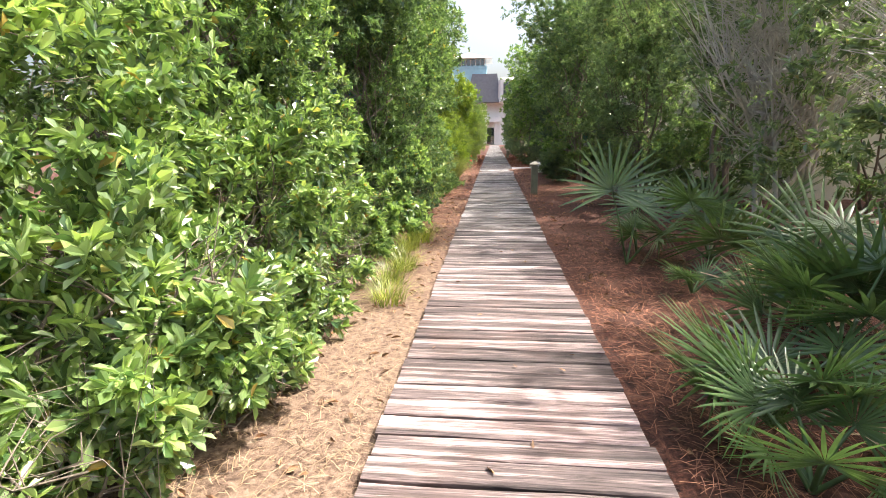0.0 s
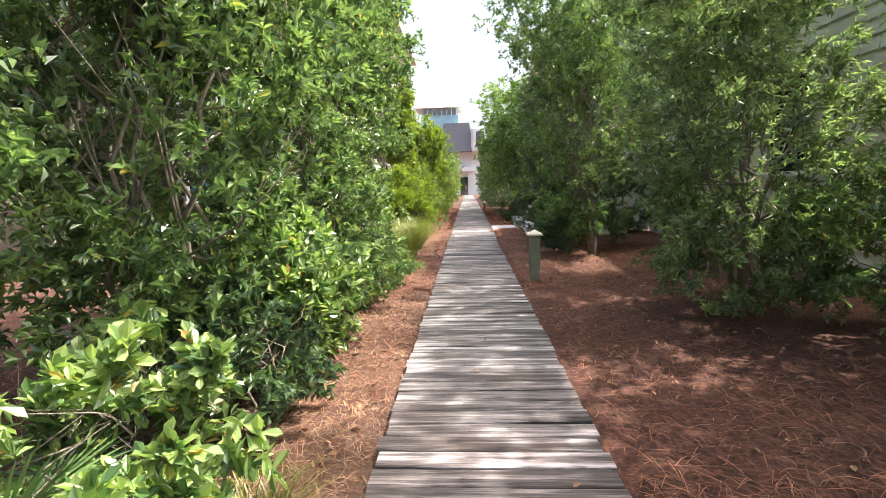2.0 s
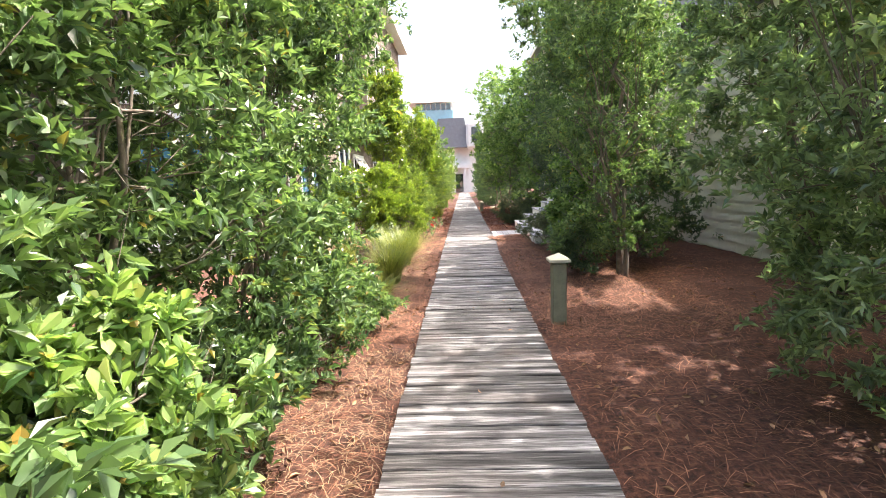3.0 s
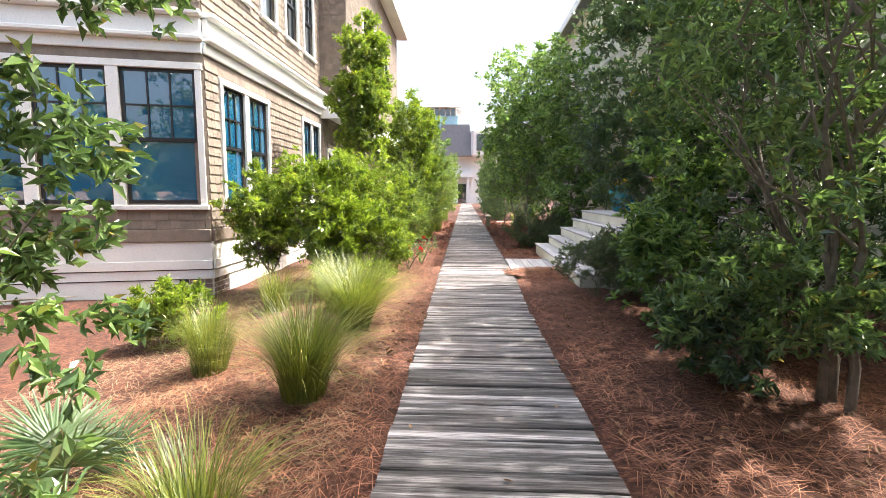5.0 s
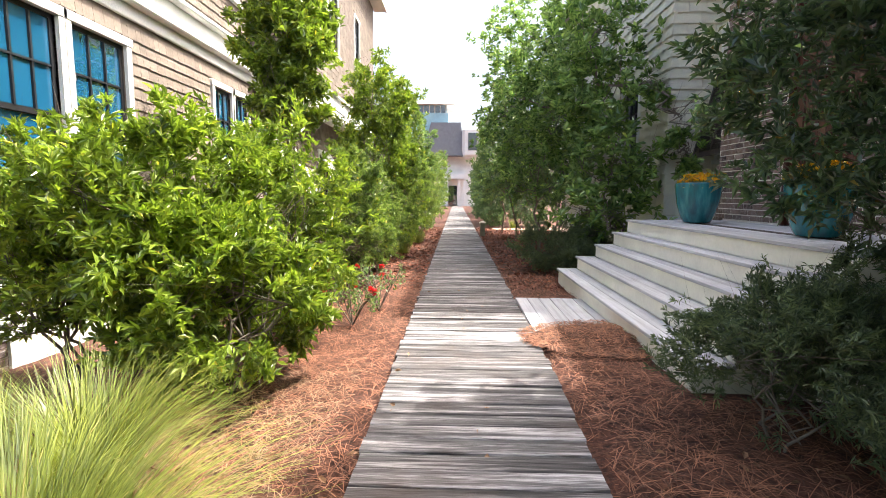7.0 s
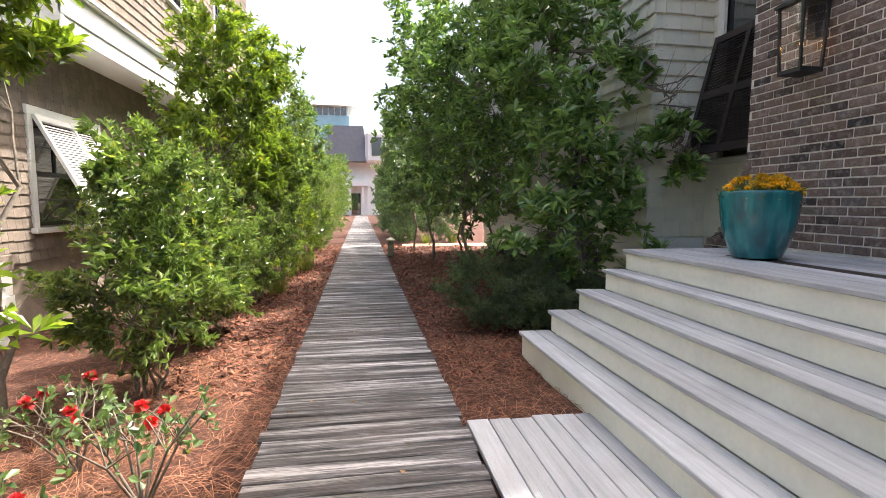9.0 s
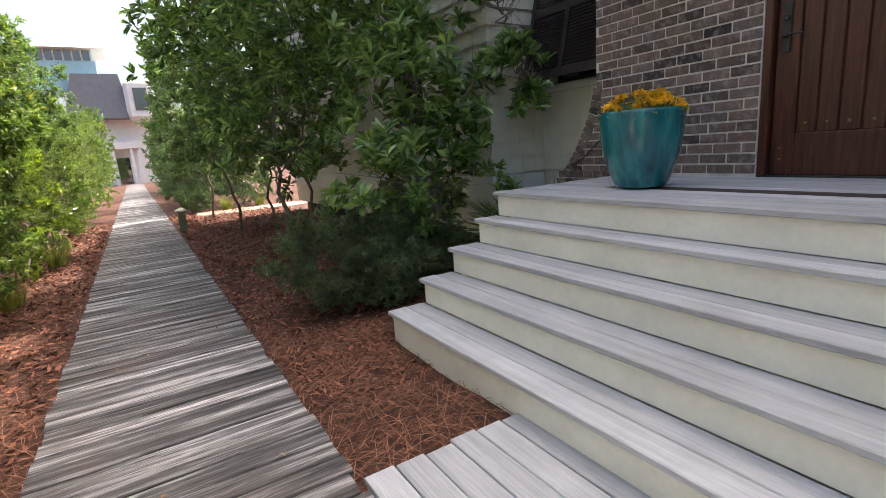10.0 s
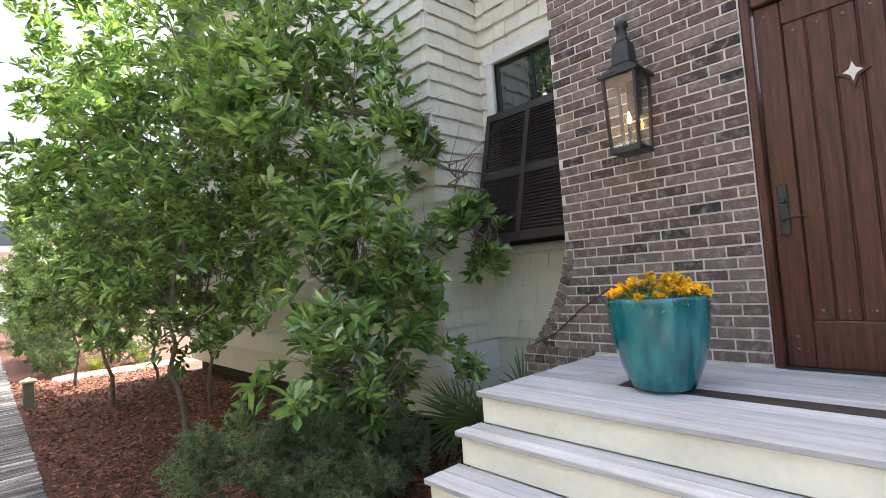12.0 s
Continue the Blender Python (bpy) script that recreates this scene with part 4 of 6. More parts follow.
def build_pot(x, y, seed, name_label):
    """Glazed pot with soil; returns nothing. The flowers in it are a thing of their own."""
    g = np.random.default_rng(seed)
    z = PORCH_Z + 0.012
    t = thing("planter_pot", name_label, "plant pot", pose(x, y, z))
    prof = [(0.0, 0.0), (0.19, 0.0), (0.203, 0.012), (0.226, 0.06), (0.264, 0.16), (0.298, 0.28), (0.316, 0.40), (0.325, 0.5), (0.327, 0.56), (0.325, 0.582), (0.315, 0.588), (0.303, 0.582), (0.300, 0.55), (0.292, 0.48)]
    part("pot_body", lathe([(max(r * 0.85, 0.002), h * 0.88) for r, h in prof], 48), M_GLAZE, t, smooth=True)
    part("soil", lathe([(0.247, 0.43), (0.17, 0.465), (0.002, 0.48)], 28), M_SOIL_VOID, t)
    f = thing("marigolds", "yellow orange marigolds massed in a turquoise pot", "flowers", pose(x, y, z + 0.43))
    n = 80
    ang, rad = g.uniform(0, 2 * math.pi, n), 0.27 * np.sqrt(g.random(n))
    heads = np.stack([rad * np.cos(ang), rad * np.sin(ang), 0.10 + 0.07 * g.random(n) - 0.12 * (rad / 0.3) ** 2 + 0.05], 1)
    v, fc = tubes([[(np.array((p[0] * 0.7, p[1] * 0.7, 0.0)), 0.003), (p * np.array((0.9, 0.9, 0.6)), 0.003), (p, 0.003)] for p in heads], 4)
    tagged(mesh_object("stems", mesh_from("stems", v, fc), L_BROAD, f), kind="stuff")
    k = np.repeat(np.arange(n), 34)
    d = unit(g.normal(size=(len(k), 3)) * np.array([1, 1, 0.6]) + np.array([0, 0, 0.45]))
    v, fc = leaves(heads[k], d, g.uniform(0.024, 0.036, len(k)), g.uniform(0.014, 0.02, len(k)), 0.2, 0.3)
    mesh_object("petals", mesh_from("petals", v, fc), L_FLOWER, f, "yellow and orange ruffled petals")
    n2 = 900
    a2, r2 = g.uniform(0, 2 * math.pi, n2), 0.28 * np.sqrt(g.random(n2))
    b2 = np.stack([r2 * np.cos(a2), r2 * np.sin(a2), g.uniform(0.02, 0.12, n2) - 0.07 * (r2 / 0.3) ** 2 + 0.04], 1)
    v, fc = leaves(b2, g.normal(size=(n2, 3)) + np.array([0, 0, 0.3]), g.uniform(0.03, 0.05, n2), g.uniform(0.008, 0.014, n2))
    mesh_object("foliage", mesh_from("foliage", v, fc), L_MYRTLE, f)


def build_tube():
    """Thin black irrigation tube that runs up the brick foot to the planter."""
    x = BRICK_X - 0.03
    pts = [(x - 0.02, 24.62, PORCH_Z + 0.06), (x, 24.40, PORCH_Z + 0.16), (x, 24.13, PORCH_Z + 0.37), (x - 0.02, 23.86, PORCH_Z + 0.53), (x - 0.1, 23.62, PORCH_Z + 0.57), (x - 0.45, 23.4, PORCH_Z + 0.52)]
    v, f = tubes([[(np.array(p), 0.006) for p in pts]], 6)
    tagged(mesh_object("irrigation_tube", mesh_from("irrigation_tube", v, f, True), M_SASH), "thin black tube leaning against the brick foot", "tube")


build_tube()
build_pot(3.04, 23.15, 41, "turquoise glazed planter on the porch boards")
build_pot(3.02, 20.95, 42, "turquoise glazed planter on the shaded porch")


# ---- left-hand house ----
def build_left_house():
    h = thing("shingle_house", "taupe shingled house with white trim and black windows", "house")
    X, YC = -4.12, 20.25
    SK = -14.0                                   # the bay's near face swings back a little
    m_main = wall_matrix(X, YC, 90)              # local x = y - YC
    m_bay = wall_matrix(X, YC, 0) @ Matrix.Rotation(radians(-SK + 0), 4, "Z") @ Matrix.Translation((-3.6, 0, 0))
    L = 6.0
    z_base, z_water, z_sill, z_top = -0.02, 0.72, 0.98, 3.36
    wins = [(0.50, 1.28), (1.44, 2.28), (4.42, 5.02), (5.14, 5.7)]
    holes = [(a, b, 1.14, 3.02) for a, b in wins]
    bm = bmesh.new()
    wall_with_holes(bm, m_main, 0, L, 0.3, 3.4, holes, 0.2)
    w = part("wall", bm, M_SHINGLE, h, "taupe shingled wall")
    shingle_wall(w, m_main, 0.0, L, z_sill - 0.22, z_top - 0.02, [(a - 0.11, b + 0.11, 1.0, 3.15) for a, b in wins], 0.14, (0.1, 0.13, 0.16, 0.2), M_SHINGLE, 300, 11)
    for a, b in wins:
        sash_window(h, m_main, a, b, 1.14, 3.02, M_GLASS, casing=0.085)
    # near face of the bay
    bwins = [(0.2, 1.14), (1.31, 2.29), (2.45, 3.48)]
    bholes = [(a, b, 1.14, 3.12) for a, b in bwins]
    bm = bmesh.new()
    wall_with_holes(bm, m_bay, 0, 3.6, 0.3, 3.4, bholes, 0.2)
    w = part("wall", bm, M_SHINGLE, h)
    shingle_wall(w, m_bay, 0.0, 3.59, z_sill - 0.22, z_top - 0.02, [(a - 0.12, b + 0.12, 1.0, 3.28) for a, b in bwins], 0.14, (0.1, 0.13, 0.16, 0.2), M_SHINGLE, 160, 12)
    for a, b in bwins:
        sash_window(h, m_bay, a, b, 1.14, 3.12, M_GLASS, casing=0.085)
    # skirt boards, water table, belt course, all following both faces
    for m, u1, pad in ((m_main, L, 0.0), (m_bay, 3.6, 0.5)):
        part("water_table", one_box(0, u1, -0.06, 0.0, z_water - 0.16, z_water + 0.03, m, bevel=0.01), M_SHINGLE, h)
        part("skirt_board", one_box(0, u1, -0.025, 0.0, 0.27, z_water - 0.162, m), M_WHITE, h)
        part("skirt_board", one_box(0, u1, -0.045, 0.0, 0.13, 0.268, m, bevel=0.006), M_WHITE, h)
        part("skirt_board", one_box(0, u1, -0.02, 0.02, -0.02, 0.112, m), M_WHITE, h)
        part("skirt_board", one_box(0 if pad else 0.5, u1 - pad, 0.0, 0.03, -0.6, -0.04, m), M_WHITE, h)
        part("belt_course", one_box(0, u1, -0.05, 0.0, z_top, z_top + 0.16, m, bevel=0.01), M_WHITE, h)
        part("belt_moulding", one_box(0, u1 + 0.03, -0.16, 0.0, z_top + 0.162, z_top + 0.24, m, bevel=0.02), M_WHITE, h)
        part("belt_board", one_box(0, u1, -0.09, 0.0, z_top + 0.242, z_top + 0.50, m, bevel=0.01), M_WHITE, h)
        part("belt_cap", one_box(0, u1 + 0.04, -0.2, 0.0, z_top + 0.502, z_top + 0.58, m, bevel=0.02), M_WHITE, h)
        bm = bmesh.new()
        a = u1 - 0.47 if pad else 0.02
        box(bm, a, a + 0.45, 0.008, 0.3, -0.75, -0.022, m)
        pier = part("brick_pier", bm, M_MORTAR, h, "old brown brick pier")
        for r in range(8):
            z = -0.06 - r * 0.078
            us = [a, a + 0.22, a + 0.45] if r % 2 else [a, a + 0.11, a + 0.33, a + 0.45]
            for p, q in zip(us, us[1:]):
                part("brick", one_box(p + 0.006, q - 0.006, -0.004, 0.05, z - 0.032, z + 0.032, m, bevel=0.005), M_BRICK, pier)
    # upper floor
    ZU0, ZU1 = z_top + 0.582, 7.6
    up = [(0.9, 1.6, 4.7, 6.3), (2.2, 2.9, 4.7, 6.3), (3.5, 4.2, 4.7, 6.3), (4.7, 5.4, 4.7, 6.3)]
    bm = bmesh.new()
    wall_with_holes(bm, m_main, 0, L + 0.1, ZU0, ZU1, up, 0.2)
    w = part("wall", bm, M_SHINGLE, h)
    shingle_wall(w, m_main, 0, L, ZU0, ZU1, [(a - 0.1, b + 0.1, c - 0.1, d + 0.1) for a, b, c, d in up], 0.14, (0.14, 0.18, 0.24), M_SHINGLE, 0, 13)
    for a, b, c, d in up:
        sash_window(h, m_main, a, b, c, d, M_GLASS_DARK, casing=0.08)
    bm = bmesh.new()
    box(bm, 0, 3.6, 0, 0.2, ZU0, ZU1, m_bay)
    w = part("wall", bm, M_SHINGLE, h)
    shingle_wall(w, m_bay, 0, 3.6, ZU0, ZU1, [], 0.14, (0.14, 0.18, 0.24), M_SHINGLE, 0, 14)
    # the part that stands forward beyond the bay: cantilevered upper storey over a recessed ground floor
    XF, YF, YE = -3.4, YC + L, 36.0
    zb = 3.30
    m_fr = wall_matrix(X, YF, 0)
    w = part("wall", one_box(0.02, XF - X, 0, 0.2, zb + 0.5, 8.4, m_fr), M_SHINGLE, h)
    shingle_wall(w, m_fr, 0.0, XF - X, zb + 0.58, 8.4, [], 0.14, (0.16, 0.22), M_SHINGLE, 0, 15)
    part("belt_board", one_box(0, XF - X + 0.05, -0.06, 0.0, zb, zb + 0.49, m_fr, bevel=0.01), M_WHITE, h)
    m_ff = wall_matrix(XF, YF, 90)
    upf = [(2.2, 2.9, 5.0, 6.8), (3.3, 4.0, 5.0, 6.8), (6.2, 6.9, 5.0, 6.8)]
    bm = bmesh.new()
    wall_with_holes(bm, m_ff, 0.0, YE - YF, zb + 0.5, 8.4, upf, 0.2)
    w = part("wall", bm, M_SHINGLE, h)
    shingle_wall(w, m_ff, 0, YE - YF, zb + 0.58, 8.4, [(a - 0.1, b + 0.1, c - 0.1, d + 0.1) for a, b, c, d in upf], 0.14, (0.16, 0.22, 0.3), M_SHINGLE, 0, 16)
    for a, b, c, d in upf:
        sash_window(h, m_ff, a, b, c, d, M_GLASS_DARK, casing=0.08)
    part("belt_board", one_box(-0.06, YE - YF, -0.06, 0.0, zb + 0.2, zb + 0.49, m_ff, bevel=0.01), M_WHITE, h)
    part("belt_moulding", one_box(-0.09, YE - YF, -0.14, 0.0, zb + 0.492, zb + 0.57, m_ff, bevel=0.02), M_WHITE, h)
    part("belt_board", one_box(-0.05, YE - YF, -0.035, 0.0, zb, zb + 0.198, m_ff, bevel=0.01), M_WHITE, h)
    part("soffit", one_box(X - 0.05, XF, YF + 0.01, YE, zb + 0.1, zb + 0.16), M_WHITE, h)
    m_low = wall_matrix(X, YF, 90)
    low = [(0.55, 2.05, 1.05, 2.45), (4.5, 5.6, 1.05, 2.45)]
    bm = bmesh.new()
    wall_with_holes(bm, m_low, 0.002, YE - YF, -0.3, zb + 0.1, low, 0.2)
    w = part("wall", bm, M_SHINGLE, h)
    shingle_wall(w, m_low, 0.0, YE - YF, 0.62, zb + 0.08, [(a - 0.1, b + 0.1, 0.95, 2.57) for a, b, _, _ in low], 0.14, (0.12, 0.16, 0.22), M_SHINGLE, 0, 17)
    for a, b, c, d in low:
        sash_window(h, m_low, a, b, c, d, M_GLASS_DARK)
        louvre_shutter(h, m_low, a - 0.04, b + 0.04, 2.45, 1.4, 27, M_WHITE, "pale grey louvred shutter propped open", rails=(0.0, 1.0), gap=0.04, stiles=2)
    # roofs and the closing walls
    part("roof", one_box(-12, X + 0.35, 17.5, YF - 0.01, ZU1 + 0.002, ZU1 + 0.2), M_ROOF, h)
    part("roof", one_box(-12, XF + 0.45, YF - 0.35, YE + 0.4, 8.402, 8.6), M_ROOF, h)
    part("fascia", one_box(XF + 0.45, XF + 0.5, YF - 0.35, YE + 0.4, 8.3, 8.58), M_WHITE, h)
    part("eave_soffit", one_box(XF + 0.001, XF + 0.45, YF - 0.35, YE + 0.4, 8.33, 8.4), M_WHITE, h)
    part("end_wall", one_box(-12, XF - 0.2, YE - 0.15, YE - 0.001, -0.3, 8.4), M_SHINGLE, h)
    part("back_wall", one_box(-12, -11.8, 18, YE - 0.2, -0.5, 7.6), M_SHINGLE, h)


build_left_house()


# ---- house at the far end of the walk ----
def build_far_house():
    h = thing("far_house", "pale aqua and white house with a glazed lookout tower", "house", pose(-1.0, 75, -0.08))
    part("wall", one_box(-6, 6, 2, 12, 0, 6.4), M_WHITE, h)
    bm = bmesh.new()
    vs = [bm.verts.new(p) for p in ((-3.2, 0, 6.0), (1.9, 0, 6.0), (1.3, 0.6, 9.9), (-2.2, 0.6, 9.9), (-3.2, 9, 6.0), (1.9, 9, 6.0), (1.3, 8, 9.9), (-2.2, 8, 9.9))]
    for f in ((0, 1, 2, 3), (1, 5, 6, 2), (5, 4, 7, 6), (4, 0, 3, 7), (3, 2, 6, 7), (4, 5, 1, 0)):
        bm.faces.new([vs[k] for k in f])
    part("roof", bm, M_ROOF, h)
    part("gable", one_box(1.5, 4.0, -0.2, 6, 5.8, 9.3, bevel=0.3), M_WHITE, h)
    part("gable_window", one_box(2.2, 3.3, -0.25, -0.21, 6.6, 8.6), M_GLASS_DARK, h)
    tower = part("tower", one_box(-5.4, -0.2, 1.5, 6.5, 8.6, 11.1), M_AQUA, h, "aqua lap siding tower")
    part("tower_wall", one_box(-5.2, -0.4, 1.7, 6.3, 11.1, 12.1), M_AQUA, tower)
    for k in range(7):
        w = part("window", one_box(-5.05 + k * 0.67, -4.55 + k * 0.67, 1.62, 1.69, 11.2, 11.95), M_GLASS_DARK, tower)
        part("mullion", one_box(-4.53 + k * 0.67, -4.43 + k * 0.67, 1.58, 1.68, 11.1, 12.05), M_WHITE, w)
    bm = bmesh.new()
    vs = [bm.verts.new(p) for p in ((-6.2, 0.7, 12.1), (0.6, 0.7, 12.1), (0.6, 7.3, 12.1), (-6.2, 7.3, 12.1), (-2.8, 4, 13.3))]
    for f in ((0, 1, 4), (1, 2, 4), (2, 3, 4), (3, 0, 4), (3, 2, 1, 0)):
        bm.faces.new([vs[k] for k in f])
    part("tower_roof", bm, M_WHITE, h)
    porch = part("entry_frame", one_box(-1.2, 2.0, 0.4, 2.0, 3.3, 3.9), M_WHITE, h)
    for x in (-1.1, -0.35, 1.1, 1.75):
        part("post", one_box(x, x + 0.22, 0.5, 0.72, 0, 3.3), M_WHITE, porch)
    part("door", one_box(-0.1, 0.95, 1.85, 1.99, 0.1, 2.5), M_GLASS_DARK, h)


build_far_house()


# ---- bollard lights along the walk ----
def build_bollard(x, y, height, width, lean=(0, 0)):
    t = thing("bollard_light", "sage green square wooden bollard with a cream pyramid cap", "bollard", pose(x, y, ground_height(x, y) - 0.02, lean[0], lean[1], 0), group="bollards along the walk")
    w = width / 2
    part("post", one_box(-w, w, -w, w, 0, height - 0.07, bevel=0.008), M_POST, t)
    part("collar", one_box(-w * 0.8, w * 0.8, -w * 0.8, w * 0.8, height - 0.07, height - 0.05), M_POST, t)
    bm = bmesh.new()
    c = w * 1.5
    vs = [bm.verts.new(p) for p in ((-c, -c, height - 0.05), (c, -c, height - 0.05), (c, c, height - 0.05), (-c, c, height - 0.05), (-c, -c, height - 0.025), (c, -c, height - 0.025), (c, c, height - 0.025), (-c, c, height - 0.025), (0, 0, height + 0.035))]
    for f in ((3, 2, 1, 0), (0, 1, 5, 4), (1, 2, 6, 5), (2, 3, 7, 6), (3, 0, 4, 7), (4, 5, 8), (5, 6, 8), (6, 7, 8), (7, 4, 8)):
        bm.faces.new([vs[k] for k in f])
    part("cap", bm, M_CAP, t, "cream pyramid cap")


build_bollard(0.80, 13.76, 0.72, 0.14, (0, 0))
build_bollard(0.74, 32.7, 0.50, 0.15)
tagged(part("sand_path", one_box(1.3, 9, 35.4, 36.4, -0.1, -0.028, bevel=0.02), M_SAND), "pale sandy strip beside the mulch bed", "path", kind="structure")


# ---- planting ----
def gz(x, y):
    return ground_height(x, y)


def shrub(name, label, x, y, blobs, leaf, length, width, per, tips, seed, r0=0.03, stems=4, count=5, spread=0.9, group="", category="shrub", **k):
    return plant(name, label, category, (x, y, gz(x, y)), blobs, leaf, length, width, per, tips, r0, stems, count, seed, spread, group, **k)


# broad-leaved thicket beside the first stretch
for k, (x, y, rx, ry, rz, zc) in enumerate(((-1.75, 4.54, 0.62, 0.9, 0.62, 0.55), (-1.95, 6.19, 0.75, 0.9, 0.85, 0.8), (-2.5, 4.87, 0.9, 1.2, 1.0, 1.5), (-2.25, 7.2, 0.45, 0.5, 0.4, 0.4), (-1.85, 3.0, 0.7, 0.9, 0.65, 0.6), (-2.7, 3.22, 0.9, 1.0, 1.1, 1.6), (-1.42, 10.35, 0.42, 0.5, 0.55, 0.62))):
    shrub("broadleaf_shrub", "bright green broad-leaved shrub with glossy leaves", x, y, [((0, 0, zc), (rx, ry, rz))], L_BROAD, 0.09, 0.038, 10, 1250, 100 + k, group="thicket by the walk", small=False)
for k, (x, y, rx, ry, rz, zc) in enumerate(((-2.75, 7.07, 1.15, 1.0, 1.8, 2.2), (-3.7, 5.2, 1.3, 1.7, 2.2, 2.9), (-3.0, 2.6, 1.1, 1.0, 1.8, 2.6), (-4.6, 8.0, 1.4, 1.5, 2.3, 2.8))):
    shrub("scrub_oak", "tall tangled grey-green scrub shrub", x, y, [((0, 0, zc), (rx, ry, rz))], L_MYRTLE, 0.075, 0.03, 10, 2200, 120 + k, r0=0.04, group="thicket by the walk")
shrub("broadleaf_shrub", "tall sunlit broad-leaved shrub with pale new shoots", -2.3, 7.75, [((0, 0, 1.35), (0.72, 0.7, 0.8)), ((0.05, -0.1, 2.4), (0.62, 0.7, 0.6)), ((-0.5, 0.1, 3.2), (0.8, 0.8, 0.8))], L_BROAD, 0.085, 0.034, 10, 1900, 118, r0=0.025, group="thicket by the walk", small=False)
for k, (x, y, r, h) in enumerate(((-1.38, 5.55, 0.36, 0.34), (-1.42, 6.55, 0.36, 0.36), (-1.32, 4.65, 0.32, 0.34), (-1.5, 7.5, 0.34, 0.3), (-1.45, 3.9, 0.34, 0.36))):
    shrub("low_shrub", "low bright broad-leaved shrub at the edge of the thicket", x, y, [((0, 0, h), (r, r * 1.4, h))], L_BROAD, 0.075, 0.032, 10, 330, 170 + k, r0=0.012, group="low shrubs by the thicket", small=False)
# dark hedge trees that close in on the walk
for k, (x, y, rx, ry, rz, zc) in enumerate(((-1.95, 9.7, 1.05, 0.95, 1.9, 1.9), (-1.98, 11.2, 1.08, 1.0, 1.95, 1.9), (-2.0, 12.8, 1.1, 0.95, 1.9, 1.85), (-3.9, 9.8, 1.4, 1.3, 2.4, 2.8), (-4.2, 12.4, 1.4, 1.3, 2.3, 2.6), (-2.05, 14.2, 0.95, 0.75, 2.0, 2.2))):
    shrub("wax_myrtle", "tall dark green wax myrtle reaching over the walk", x, y, [((0, 0, zc), (rx, ry, rz)), ((0.05, 0.1, zc + rz * 0.8), (rx * 0.95, ry * 0.95, rz * 0.6))] + ([((0.65, 0.3, 3.7), (0.8, 0.8, 0.85))] if k == 5 else []), L_MYRTLE if k in (0, 1, 2, 5) else L_DARK, 0.075, 0.03, 10, (4600, 4400, 4200, 1500, 1500, 3600)[k], 140 + k, r0=0.035, stems=5, group="myrtle hedge")
for k, (x, y) in enumerate(((-1.5, 8.65), (-1.4, 9.6), (-1.45, 11.0), (-1.45, 12.4), (-1.45, 13.6))):
    shrub("low_shrub", "low leafy shrub at the foot of the hedge", x, y, [((0, 0, 0.42), (0.52, 0.55, 0.45))], *((L_BROAD, 0.095, 0.042, 10, 420) if k == 0 else (L_DARK if k == 1 else L_MYRTLE, 0.07, 0.028, 10, 520)), 160 + k, r0=0.015, group="low shrubs under the hedge", small=k > 0)

# right-hand side: grey scrub behind palmettos, then myrtles
for k, (x, y, rx, ry, rz, zc) in enumerate(((2.75, 5.42, 1.2, 1.3, 1.8, 2.2), (2.75, 8.1, 1.05, 1.2, 1.8, 2.5), (4.6, 6.96, 1.5, 1.7, 2.6, 2.8), (2.9, 3.44, 1.2, 1.2, 1.9, 2.0), (4.2, 10.0, 1.2, 1.2, 2.4, 2.8))):
    shrub("dry_scrub", "leggy grey-twigged scrub with sparse leaves", x, y, [((0, 0, zc), (rx, ry, rz))], L_SCRUB, 0.075, 0.028, 9, 1500, 180 + k, r0=0.04, stems=6, count=60, bark=M_TWIG, group="grey scrub")
shrub("low_shrub", "low grey-green shrub in the dry scrub", 3.35, 10.8, [((0, 0, 0.85), (0.95, 0.8, 0.75))], L_MYRTLE, 0.075, 0.03, 10, 900, 190, r0=0.02)
for k, (x, y) in enumerate(((5.7, 10.7), (7.4, 10.4))):
    shrub("tall_shrub", "tall leafy shrub before the end wall", x, y, [((0, 0, 1.6), (1.25, 1.0, 1.6))], L_MYRTLE, 0.1, 0.036, 9, 900, 192 + k, r0=0.03)
shrub("low_shrub", "low dark shrub beside the boards", 1.62, 16.3, [((0, 0, 0.38), (0.42, 0.5, 0.36))], L_DARK, 0.075, 0.028, 10, 420, 195, r0=0.012)
